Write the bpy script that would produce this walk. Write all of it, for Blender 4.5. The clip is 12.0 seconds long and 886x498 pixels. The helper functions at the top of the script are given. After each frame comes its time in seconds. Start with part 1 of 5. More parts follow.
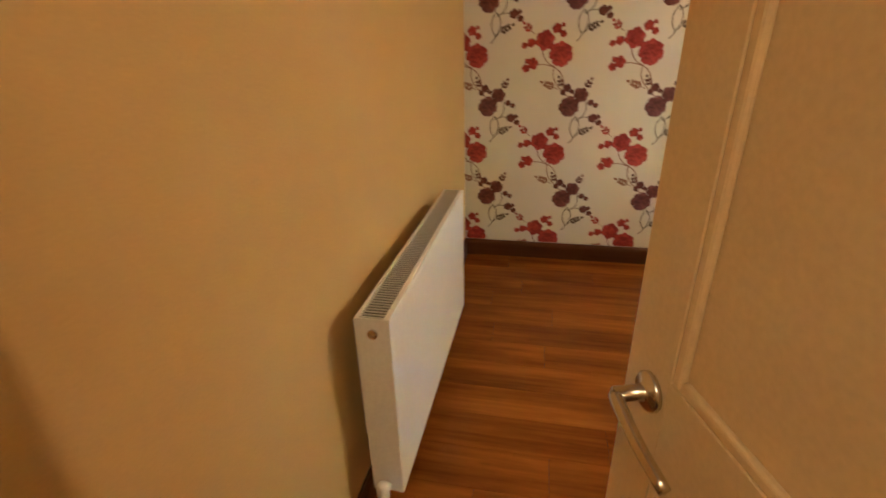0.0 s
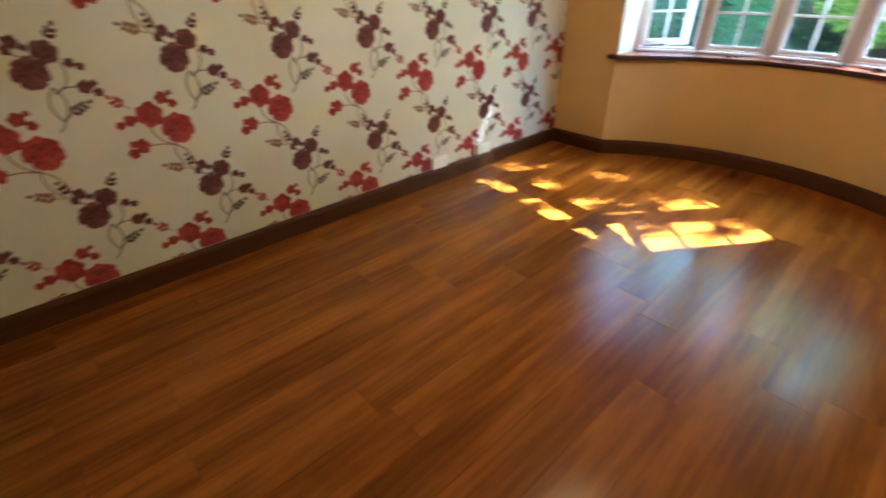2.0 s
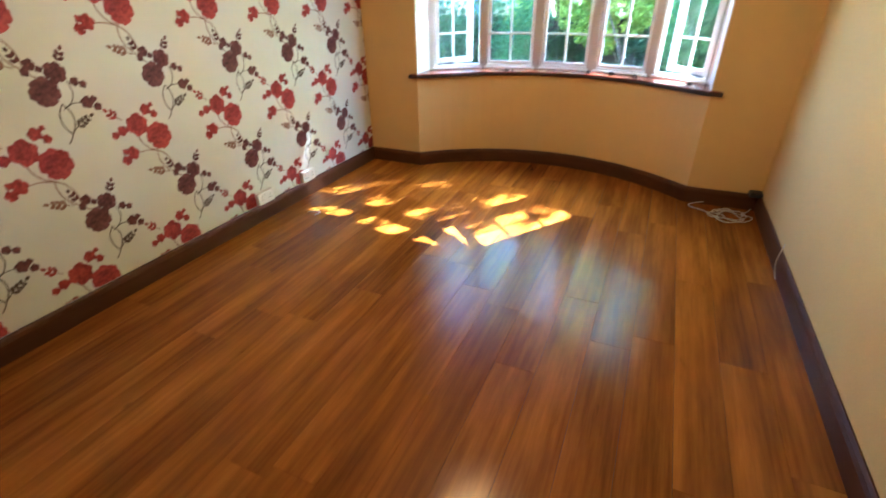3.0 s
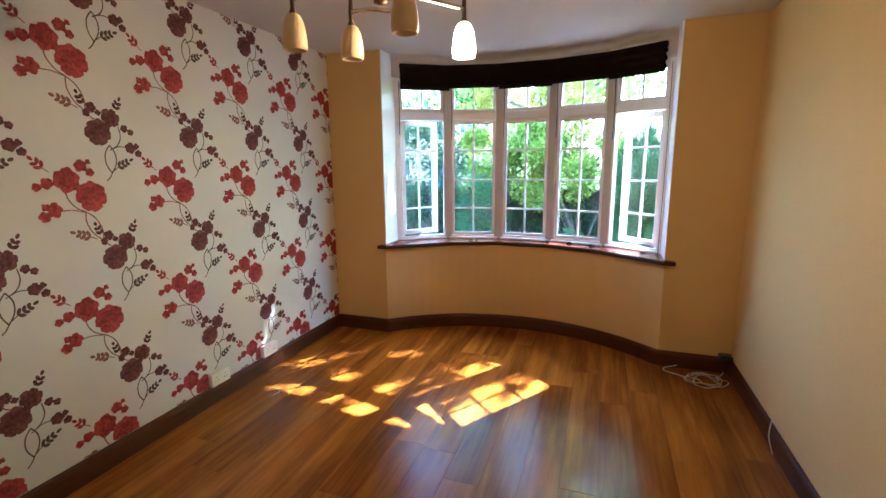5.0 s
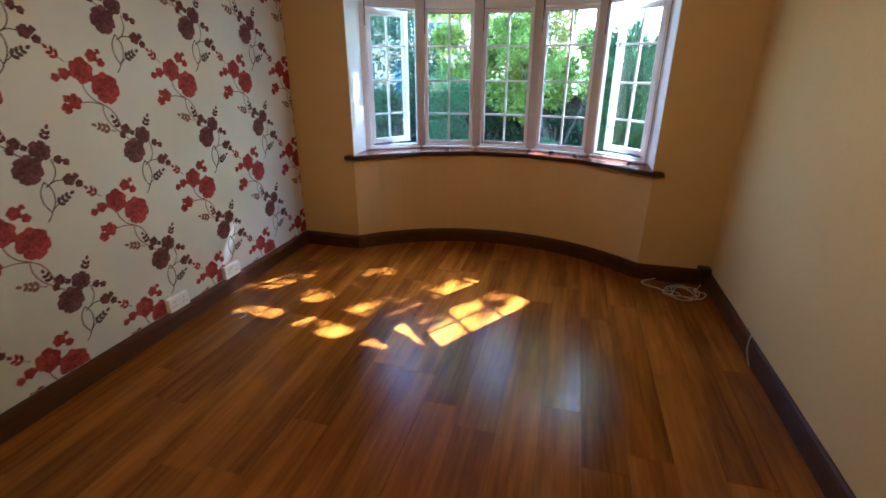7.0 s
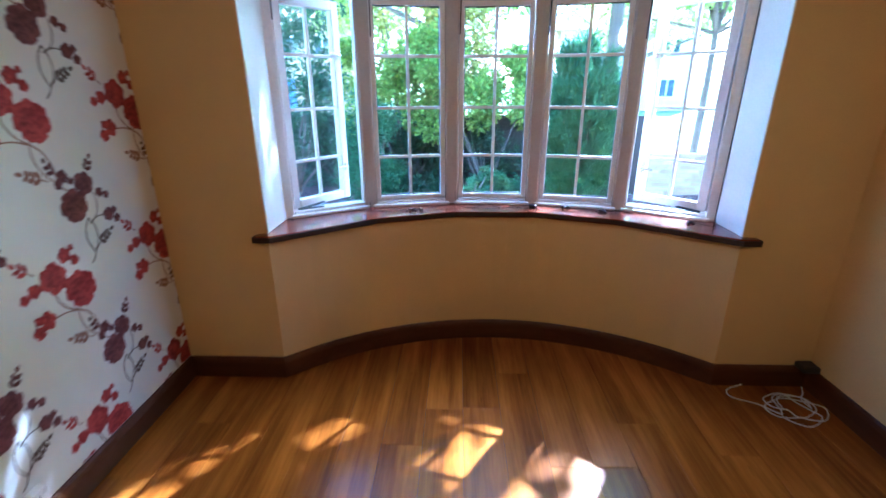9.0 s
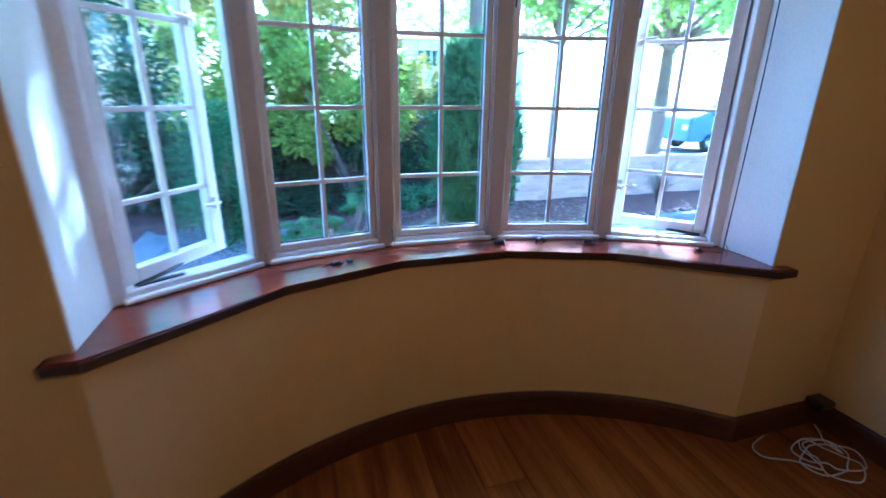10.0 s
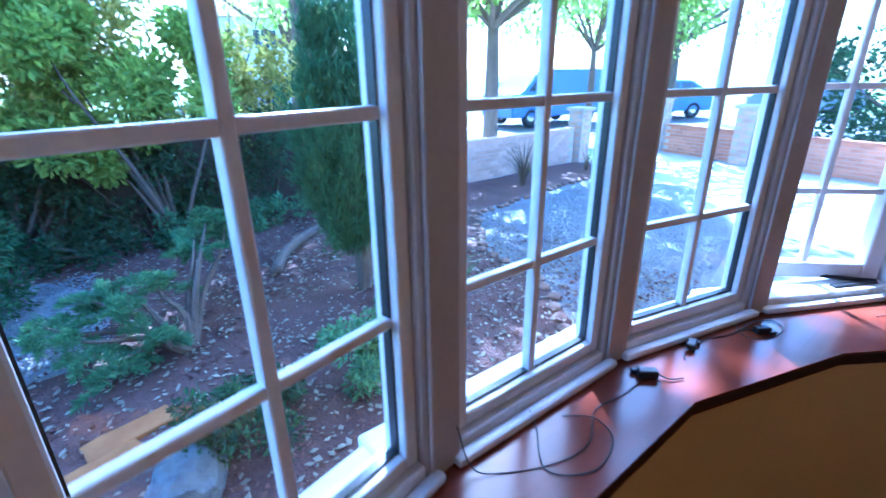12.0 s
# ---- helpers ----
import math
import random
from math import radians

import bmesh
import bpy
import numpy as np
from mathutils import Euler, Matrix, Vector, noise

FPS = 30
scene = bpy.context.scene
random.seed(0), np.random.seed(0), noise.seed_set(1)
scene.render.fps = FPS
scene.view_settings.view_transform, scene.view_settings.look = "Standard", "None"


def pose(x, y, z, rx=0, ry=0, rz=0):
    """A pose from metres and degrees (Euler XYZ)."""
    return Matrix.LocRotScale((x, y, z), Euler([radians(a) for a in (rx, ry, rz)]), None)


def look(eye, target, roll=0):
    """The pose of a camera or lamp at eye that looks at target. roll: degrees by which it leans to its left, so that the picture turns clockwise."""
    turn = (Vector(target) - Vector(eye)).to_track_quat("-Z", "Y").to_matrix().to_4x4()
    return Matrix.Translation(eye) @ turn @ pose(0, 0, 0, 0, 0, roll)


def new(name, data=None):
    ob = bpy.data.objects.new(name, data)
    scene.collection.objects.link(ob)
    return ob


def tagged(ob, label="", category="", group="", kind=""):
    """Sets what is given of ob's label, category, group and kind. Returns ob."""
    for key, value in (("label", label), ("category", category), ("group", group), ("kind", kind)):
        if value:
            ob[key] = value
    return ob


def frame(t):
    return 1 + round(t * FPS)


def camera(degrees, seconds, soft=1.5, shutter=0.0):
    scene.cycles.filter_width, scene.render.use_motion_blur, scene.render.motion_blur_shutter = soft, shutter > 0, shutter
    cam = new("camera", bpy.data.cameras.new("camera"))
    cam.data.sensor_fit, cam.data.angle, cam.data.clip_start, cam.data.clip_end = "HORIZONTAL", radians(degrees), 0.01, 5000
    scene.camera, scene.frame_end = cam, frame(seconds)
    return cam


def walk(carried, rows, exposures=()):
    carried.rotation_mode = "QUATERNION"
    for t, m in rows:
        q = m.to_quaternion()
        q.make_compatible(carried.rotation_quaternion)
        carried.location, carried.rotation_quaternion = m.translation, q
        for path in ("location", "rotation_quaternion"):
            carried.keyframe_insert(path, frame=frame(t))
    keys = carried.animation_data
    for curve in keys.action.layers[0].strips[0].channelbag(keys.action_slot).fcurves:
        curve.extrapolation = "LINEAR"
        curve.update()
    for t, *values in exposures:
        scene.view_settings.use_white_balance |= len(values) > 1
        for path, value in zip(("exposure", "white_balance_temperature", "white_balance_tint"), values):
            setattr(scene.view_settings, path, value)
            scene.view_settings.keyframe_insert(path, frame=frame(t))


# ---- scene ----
cam = camera(88.1, 12.0, 1.6, 0.5)
PATH = [
    (0, (3.108, -3.699, 1.426), (1.322, -4.089, 0.615), -1.6),
    (0.3, (3.022, -3.71, 1.421), (1.23, -3.919, 0.559), -1.7),
    (0.5, (2.984, -3.711, 1.425), (1.194, -3.768, 0.535), -1.4),
    (1, (2.756, -3.75, 1.435), (1.043, -3.335, 0.491), 0.4),
    (1.5, (2.568, -3.669, 1.423), (1.022, -2.879, 0.431), 0.1),
    (2, (2.421, -3.63, 1.377), (1.161, -2.477, 0.337), -0.6),
    (2.5, (2.452, -3.649, 1.374), (1.481, -2.251, 0.323), -1.1),
    (3, (2.413, -3.677, 1.408), (1.685, -2.092, 0.428), -0.9),
    (3.5, (2.275, -3.633, 1.44), (1.631, -1.913, 0.649), -0.9),
    (3.7, (2.295, -3.605, 1.454), (1.627, -1.843, 0.783), -1.3),
    (5.3, (2.283, -3.584, 1.506), (1.652, -1.722, 1.14), -0.7),
    (5.5, (2.236, -3.584, 1.495), (1.641, -1.725, 1.059), -0.6),
    (6, (2.241, -3.605, 1.479), (1.697, -1.781, 0.866), -0.7),
    (6.5, (2.226, -3.558, 1.444), (1.716, -1.767, 0.716), -0.9),
    (6.7, (2.202, -3.493, 1.449), (1.7, -1.705, 0.708), -0.3),
    (8.3, (1.81, -2.646, 1.498), (1.472, -0.802, 0.802), -0.4),
    (8.5, (1.675, -2.505, 1.487), (1.422, -0.645, 0.798), -0.4),
    (9, (1.421, -2.061, 1.474), (1.355, -0.181, 0.796), -0.2),
    (9.5, (1.248, -1.681, 1.425), (1.431, 0.204, 0.781), 0.1),
    (10, (1.076, -1.181, 1.406), (1.629, 0.629, 0.76), 0.7),
    (10.5, (1.042, -0.765, 1.407), (1.848, 0.945, 0.755), 0.4),
    (11, (1.047, -0.357, 1.343), (2.013, 1.3, 0.778), -1.1),
    (11.5, (1.059, -0.033, 1.355), (2.144, 1.528, 0.733), -1.4),
    (12, (1.029, 0.173, 1.388), (2.211, 1.622, 0.679), -0.8),
]
walk(cam, [(t, look(eye, target, roll)) for t, eye, target, roll in PATH], [
    (0.0, 5.55, 5000, 6), (0.5, 5.5, 4700, 2), (1.0, 5.65, 4450, 0), (1.5, 5.4, 4550, 0), (2.0, 5.15, 4550, -3), (2.5, 4.75, 4450, -6), (3.0, 5.4, 4450, -3), (3.5, 5.6, 4280, 0),
    (5.5, 4.4, 4450, 4), (6.0, 4.15, 4430, 4), (6.5, 4.15, 4400, 4), (8.5, 4.65, 4150, 6), (9.5, 4.05, 3800, 6), (10.5, 3.7, 3800, 8), (12.0, 3.35, 3760, 12)])

# ---- world, sun, exposure ----
SUN = Vector((0.413, 0.604, 0.681)).normalized()
world = bpy.data.worlds.new("world")
scene.world = world
world.use_nodes = True
wn = world.node_tree
sky = wn.nodes.new("ShaderNodeTexSky")
sky.sky_type, sky.sun_disc = "NISHITA", False
sky.sun_elevation, sky.sun_rotation = math.asin(SUN.z), math.atan2(SUN.x, SUN.y)
sky.air_density, sky.dust_density = 1.0, 2.0
wn.links.new(sky.outputs[0], wn.nodes["Background"].inputs[0])
wn.nodes["Background"].inputs[1].default_value = 0.12
sun = new("sun", bpy.data.lights.new("sun", "SUN"))
sun.data.energy, sun.data.angle, sun.data.color = 5.0, radians(0.5), (1.0, 0.96, 0.90)
sun.matrix_world = look((0, 0, 0), -SUN)

# ---- materials ----
def shader(name, base, rough=0.6, spec=0.5, metal=0.0):
    m = bpy.data.materials.new(name)
    m.use_nodes = True
    b = m.node_tree.nodes["Principled BSDF"]
    b.inputs["Base Color"].default_value = (*base, 1)
    b.inputs["Roughness"].default_value = rough
    b.inputs["Specular IOR Level"].default_value = spec
    b.inputs["Metallic"].default_value = metal
    return m, m.node_tree, b


def ramp(nt, src, stops):
    r = nt.nodes.new("ShaderNodeValToRGB")
    el = r.color_ramp.elements
    while len(el) < len(stops):
        el.new(0.5)
    for e, (p, c) in zip(el, stops):
        e.position, e.color = p, (*c, 1)
    nt.links.new(src, r.inputs[0])
    return r.outputs[0]


def noise_of(nt, scale, detail=4, stretch=(1, 1, 1), where="Object", rough=0.55, offset=None):
    tc = nt.nodes.new("ShaderNodeTexCoord")
    mp = nt.nodes.new("ShaderNodeMapping")
    mp.inputs["Scale"].default_value = stretch
    nt.links.new(tc.outputs[where], mp.inputs[0])
    if offset is not None:
        nt.links.new(offset, mp.inputs["Location"])
    n = nt.nodes.new("ShaderNodeTexNoise")
    n.inputs["Scale"].default_value, n.inputs["Detail"].default_value, n.inputs["Roughness"].default_value = scale, detail, rough
    nt.links.new(mp.outputs[0], n.inputs["Vector"])
    return n.outputs["Fac"]


def mix(nt, fac, a, b, mode="MIX"):
    m = nt.nodes.new("ShaderNodeMix")
    m.data_type, m.blend_type = "RGBA", mode
    for i, v in ((0, fac), (6, a), (7, b)):
        if isinstance(v, (float, int)):
            m.inputs[i].default_value = v
        elif isinstance(v, tuple):
            m.inputs[i].default_value = (*v, 1)
        else:
            nt.links.new(v, m.inputs[i])
    return m.outputs[2]


def bump(nt, bsdf, src, strength=0.2, dist=0.01):
    b = nt.nodes.new("ShaderNodeBump")
    b.inputs["Strength"].default_value, b.inputs["Distance"].default_value = strength, dist
    nt.links.new(src, b.inputs["Height"])
    nt.links.new(b.outputs[0], bsdf.inputs["Normal"])


def mottled(name, c1, c2, scale=3, rough=0.6, fine=60, bmp=0.15, dist=0.005, spec=0.5, metal=0.0, where="Object", rnd=0.0, detail=5):
    """A surface with broad variation between two colours and a fine relief."""
    m, nt, b = shader(name, c1, rough, spec, metal)
    n = noise_of(nt, scale, detail, where=where)
    col = ramp(nt, n, [(0.3, c1), (0.7, c2)])
    f = noise_of(nt, fine, 3, where=where)
    col = mix(nt, 0.13, col, ramp(nt, f, [(0.3, tuple(0.6 * c for c in c1)), (0.7, tuple(min(1, 1.15 * c) for c in c2))]))
    if rnd:
        oi = nt.nodes.new("ShaderNodeObjectInfo")
        col = mix(nt, rnd, col, ramp(nt, oi.outputs["Random"], [(0, tuple(0.45 * c for c in c1)), (1, tuple(min(1, 1.4 * c) for c in c2))]))
    nt.links.new(col, b.inputs["Base Color"])
    if bmp:
        bump(nt, b, f, bmp, dist)
    return m


M_WALL = mottled("cream_paint", (0.57, 0.385, 0.125), (0.61, 0.42, 0.15), 1.5, 0.75, 180, 0.12, 0.002)
M_PAPER = mottled("wallpaper", (0.62, 0.60, 0.52), (0.67, 0.65, 0.58), 2.0, 0.55, 300, 0.08, 0.001)


def flock(name, c1, c2, c3):
    """Printed flock: petals differ in tone, with fine veins."""
    m, nt, b = shader(name, c1, 0.75)
    g = nt.nodes.new("ShaderNodeNewGeometry")
    col = ramp(nt, g.outputs["Random Per Island"], [(0.0, c1), (0.6, c2), (1.0, c3)])
    n = noise_of(nt, 70, 3)
    col = mix(nt, 0.45, col, ramp(nt, n, [(0.42, c1), (0.58, c3)]))
    nt.links.new(col, b.inputs["Base Color"])
    bump(nt, b, n, 0.2, 0.001)
    return m


M_RED = flock("red_flock", (0.14, 0.008, 0.008), (0.26, 0.015, 0.013), (0.40, 0.05, 0.035))
M_PLUM = flock("plum_flock", (0.045, 0.009, 0.010), (0.095, 0.022, 0.022), (0.18, 0.055, 0.048))
M_STEM = mottled("stem_print", (0.16, 0.07, 0.04), (0.24, 0.11, 0.06), 25, 0.7, 120, 0.1, 0.001)
M_STEMDARK = mottled("dark_stem_print", (0.05, 0.03, 0.02), (0.09, 0.055, 0.04), 25, 0.7, 120, 0.1, 0.001)
M_CEIL = mottled("ceiling_paint", (0.56, 0.52, 0.46), (0.60, 0.56, 0.50), 1.2, 0.8, 150, 0.1, 0.002)
M_TRIM = mottled("white_gloss", (0.78, 0.77, 0.76), (0.84, 0.83, 0.82), 4, 0.3, 90, 0.05, 0.001)
M_UPVC = mottled("window_frame_white", (0.80, 0.78, 0.78), (0.86, 0.84, 0.84), 5, 0.32, 80, 0.06, 0.001)
# beige instead of frame white: the mullions' room-side shade is in the colour
M_MULL_SHADE = mottled("mullion_shade_beige", (0.47, 0.40, 0.36), (0.53, 0.46, 0.41), 5, 0.4, 80, 0.08, 0.001)
M_DOOR = mottled("cream_door_paint", (0.70, 0.53, 0.27), (0.76, 0.59, 0.32), 3, 0.42, 110, 0.03, 0.0005)
M_RAD = mottled("radiator_enamel", (0.78, 0.77, 0.74), (0.83, 0.82, 0.79), 3, 0.3, 100, 0.03, 0.001)
M_GRILLE = mottled("radiator_grille", (0.50, 0.50, 0.48), (0.58, 0.58, 0.55), 6, 0.4, 100, 0.03, 0.001)
M_DARK = mottled("dark_gap", (0.02, 0.02, 0.02), (0.03, 0.03, 0.03), 6, 0.7, 100, 0.03, 0.001)
M_CHROME = mottled("satin_chrome", (0.62, 0.58, 0.52), (0.70, 0.66, 0.60), 6, 0.25, 90, 0.02, 0.001, 0.5, 1.0)
M_BRONZE = mottled("dark_bronze", (0.10, 0.06, 0.035), (0.15, 0.09, 0.05), 8, 0.4, 90, 0.05, 0.001, 0.5, 0.8)
M_BLIND = mottled("dark_blind_fabric", (0.008, 0.005, 0.004), (0.014, 0.008, 0.007), 9, 0.9, 240, 0.3, 0.002, 0.1)
M_CORD = mottled("black_cord", (0.012, 0.011, 0.011), (0.02, 0.018, 0.018), 9, 0.5, 90, 0.1, 0.001)
M_CABLE = mottled("white_cable", (0.52, 0.46, 0.34), (0.60, 0.54, 0.42), 9, 0.4, 90, 0.05, 0.001)
M_PLASTIC = mottled("white_plastic", (0.78, 0.77, 0.74), (0.83, 0.82, 0.79), 6, 0.35, 90, 0.02, 0.001)
M_BLACK = mottled("black_plastic", (0.015, 0.015, 0.016), (0.03, 0.03, 0.03), 6, 0.4, 90, 0.05, 0.001)


def wood(name, dark, mid, light, rough, along=1, grain=1.0, coat=0.0, vary=0.5):
    """Wood grain that runs along one axis, with knots and a tone of its own for each board."""
    m, nt, b = shader(name, mid, rough)
    oi = nt.nodes.new("ShaderNodeObjectInfo")
    comb = nt.nodes.new("ShaderNodeCombineXYZ")
    mul = nt.nodes.new("ShaderNodeMath")
    mul.operation, mul.inputs[1].default_value = "MULTIPLY", 37.0
    nt.links.new(oi.outputs["Random"], mul.inputs[0])
    for i in range(3):
        nt.links.new(mul.outputs[0], comb.inputs[i])
    s1, s2 = [6.5, 6.5, 6.5], [48.0, 48.0, 48.0]
    s1[along], s2[along] = 0.8, 1.6
    a = noise_of(nt, grain, 6, tuple(s1), rough=0.62, offset=comb.outputs[0])
    f = noise_of(nt, grain, 4, tuple(s2), rough=0.6, offset=comb.outputs[0])
    col = ramp(nt, a, [(0.28, dark), (0.5, mid), (0.74, light)])
    col = mix(nt, 0.20, col, ramp(nt, f, [(0.35, dark), (0.65, light)]))
    kn = noise_of(nt, 1.0, 2, tuple(14.0 if i != along else 5.0 for i in range(3)), offset=comb.outputs[0])
    col = mix(nt, ramp(nt, kn, [(0.72, (0, 0, 0)), (0.82, (0.7, 0.7, 0.7))]), col, tuple(0.6 * c for c in dark))
    col = mix(nt, vary, col, ramp(nt, oi.outputs["Random"], [(0, tuple(0.75 * c for c in mid)), (1, tuple(min(1, 1.25 * c) for c in light))]), "MIX")
    nt.links.new(col, b.inputs["Base Color"])
    rr = nt.nodes.new("ShaderNodeMapRange")
    rr.inputs["To Min"].default_value, rr.inputs["To Max"].default_value = rough * 0.75, rough * 1.35
    nt.links.new(a, rr.inputs["Value"])
    nt.links.new(rr.outputs[0], b.inputs["Roughness"])
    bump(nt, b, f, 0.08, 0.002)
    b.inputs["Coat Weight"].default_value = coat
    b.inputs["Specular IOR Level"].default_value = 0.24
    b.inputs["Coat Roughness"].default_value = 0.2
    return m


M_FLOOR = wood("floor_boards", (0.058, 0.012, 0.0012), (0.200, 0.056, 0.003), (0.40, 0.142, 0.011), 0.20, 1, 1.0, 0.0, 0.10)
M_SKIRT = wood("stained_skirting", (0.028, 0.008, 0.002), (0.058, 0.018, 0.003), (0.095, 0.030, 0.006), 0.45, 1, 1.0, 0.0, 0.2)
M_SKIRTX = wood("stained_skirting_x", (0.028, 0.008, 0.002), (0.058, 0.018, 0.003), (0.095, 0.030, 0.006), 0.45, 0, 1.0, 0.0, 0.2)
M_SILL = wood("varnished_sill", (0.10, 0.020, 0.009), (0.19, 0.040, 0.018), (0.25, 0.062, 0.028), 0.2, 0, 0.7, 0.3, 0.2)
# near-black colour for the shade on the sill's room-facing edge
M_EDGE_SHADE = mottled("sill_edge_shade", (0.016, 0.007, 0.005), (0.030, 0.013, 0.009), 12, 0.4, 90, 0.1, 0.001)
M_FENCE = wood("weathered_fence", (0.03, 0.022, 0.018), (0.055, 0.042, 0.034), (0.085, 0.066, 0.052), 0.85, 2, 1.0, 0.0, 0.5)


def glass(name, tint=(0.97, 0.985, 0.98)):
    m = bpy.data.materials.new(name)
    m.use_nodes = True
    nt = m.node_tree
    nt.nodes.clear()
    out = nt.nodes.new("ShaderNodeOutputMaterial")
    tr, gl, mx = nt.nodes.new("ShaderNodeBsdfTransparent"), nt.nodes.new("ShaderNodeBsdfGlossy"), nt.nodes.new("ShaderNodeMixShader")
    lw, pw, fr = nt.nodes.new("ShaderNodeLayerWeight"), nt.nodes.new("ShaderNodeMath"), nt.nodes.new("ShaderNodeMath")
    pw.operation, fr.operation = "POWER", "MULTIPLY_ADD"
    pw.inputs[1].default_value, fr.inputs[1].default_value, fr.inputs[2].default_value = 5.0, 0.9, 0.03
    lw.inputs[0].default_value = 0.5
    nt.links.new(lw.outputs["Facing"], pw.inputs[0])
    nt.links.new(pw.outputs[0], fr.inputs[0])
    tr.inputs[0].default_value = (*tint, 1)
    gl.inputs["Roughness"].default_value = 0.02
    nt.links.new(fr.outputs[0], mx.inputs[0])
    nt.links.new(tr.outputs[0], mx.inputs[1])
    nt.links.new(gl.outputs[0], mx.inputs[2])
    nt.links.new(mx.outputs[0], out.inputs[0])
    return m


M_GLASS = glass("window_glass")


def leafy(name, c1, c2, rough=0.55):
    """Leaves: each one its own tone, some light through the blade."""
    m, nt, b = shader(name, c1, rough, 0.4)
    g = nt.nodes.new("ShaderNodeNewGeometry")
    col = ramp(nt, g.outputs["Random Per Island"], [(0.0, c1), (0.65, c2), (1.0, tuple(min(1, 1.5 * c) for c in c2))])
    n = noise_of(nt, 2.5, 3)
    col = mix(nt, 0.35, col, ramp(nt, n, [(0.3, tuple(0.5 * c for c in c1)), (0.7, c2)]))
    nt.links.new(col, b.inputs["Base Color"])
    out = nt.nodes["Material Output"]
    t, mx = nt.nodes.new("ShaderNodeBsdfTranslucent"), nt.nodes.new("ShaderNodeMixShader")
    nt.links.new(col, t.inputs[0])
    mx.inputs[0].default_value = 0.4
    nt.links.new(b.outputs[0], mx.inputs[1])
    nt.links.new(t.outputs[0], mx.inputs[2])
    nt.links.new(mx.outputs[0], out.inputs[0])
    return m


M_SHRUB = leafy("shrub_leaf", (0.20, 0.29, 0.04), (0.40, 0.48, 0.08))
M_YELLOW = leafy("gold_leaf", (0.30, 0.32, 0.05), (0.50, 0.45, 0.10))
M_CONIFER = leafy("conifer_leaf", (0.045, 0.10, 0.04), (0.10, 0.19, 0.07))
M_JUNIPER = leafy("juniper_leaf", (0.09, 0.18, 0.08), (0.19, 0.31, 0.13))
M_IVY = leafy("dark_leaf", (0.030, 0.06, 0.025), (0.075, 0.13, 0.05))
M_TREE = leafy("tree_leaf", (0.25, 0.36, 0.06), (0.41, 0.52, 0.12))
M_GRASSY = leafy("strap_leaf", (0.08, 0.18, 0.04), (0.16, 0.30, 0.07))
M_DRY = leafy("dry_leaf", (0.10, 0.08, 0.06), (0.20, 0.16, 0.11))
M_LITTER = leafy("fallen_leaf", (0.18, 0.16, 0.11), (0.42, 0.38, 0.28))
M_BARK = mottled("bark", (0.10, 0.075, 0.055), (0.18, 0.14, 0.105), 6, 0.9, 30, 0.6, 0.03)
M_SOIL = mottled("mulch", (0.085, 0.045, 0.035), (0.16, 0.088, 0.068), 4, 0.95, 55, 0.8, 0.03)
M_CHIP = leafy("bark_chip", (0.10, 0.05, 0.038), (0.21, 0.12, 0.09), 0.9)
M_GRAVEL = mottled("gravel", (0.22, 0.218, 0.225), (0.30, 0.298, 0.30), 3, 0.9, 60, 0.9, 0.03)
M_STONE = leafy("gravel_stone", (0.19, 0.19, 0.205), (0.36, 0.355, 0.36), 0.85)
M_PAVE = mottled("drive_paving", (0.42, 0.39, 0.36), (0.52, 0.49, 0.45), 1.2, 0.9, 25, 0.4, 0.01)
M_LAWN = mottled("grass_ground", (0.10, 0.16, 0.04), (0.17, 0.22, 0.06), 2.5, 0.95, 50, 0.7, 0.03)
M_ROAD = mottled("asphalt", (0.09, 0.09, 0.095), (0.14, 0.14, 0.14), 0.8, 0.9, 70, 0.4, 0.008)
M_BRICK = mottled("brick", (0.42, 0.17, 0.09), (0.50, 0.24, 0.14), 6, 0.9, 60, 0.4, 0.006, rnd=0.3)
M_BRICKBUFF = mottled("buff_brick", (0.48, 0.31, 0.21), (0.55, 0.39, 0.28), 6, 0.9, 60, 0.4, 0.006, rnd=0.3)
M_SLAB = mottled("sandstone", (0.27, 0.115, 0.03), (0.38, 0.18, 0.055), 7, 0.9, 60, 0.5, 0.01)
M_ROCK = mottled("grey_rock", (0.08, 0.085, 0.09), (0.19, 0.20, 0.205), 9, 0.9, 50, 0.7, 0.02)
M_EDGING = mottled("edging_stone", (0.16, 0.10, 0.07), (0.26, 0.18, 0.13), 9, 0.95, 50, 0.6, 0.01)
M_MORTAR = mottled("mortar", (0.40, 0.36, 0.31), (0.48, 0.44, 0.38), 8, 0.95, 90, 0.4, 0.004)
M_VAN = mottled("blue_van_paint", (0.13, 0.19, 0.46), (0.15, 0.21, 0.50), 2, 0.25, 90, 0.0)
M_CAR = mottled("grey_car_paint", (0.22, 0.23, 0.30), (0.26, 0.27, 0.34), 2, 0.25, 90, 0.0)
M_TYRE = mottled("tyre_rubber", (0.02, 0.02, 0.02), (0.035, 0.035, 0.035), 6, 0.8, 90, 0.1, 0.002)
M_TAIL = mottled("red_lens", (0.5, 0.02, 0.02), (0.55, 0.03, 0.03), 6, 0.25, 90, 0.0)
M_DGLASS = mottled("dark_glazing", (0.03, 0.04, 0.05), (0.05, 0.06, 0.07), 2, 0.08, 90, 0.0)
M_RENDER = mottled("pale_render", (0.62, 0.58, 0.52), (0.70, 0.66, 0.60), 1, 0.9, 40, 0.3, 0.01)
M_ROOF = mottled("roof_tile", (0.20, 0.10, 0.07), (0.28, 0.15, 0.10), 2, 0.9, 12, 0.6, 0.03)


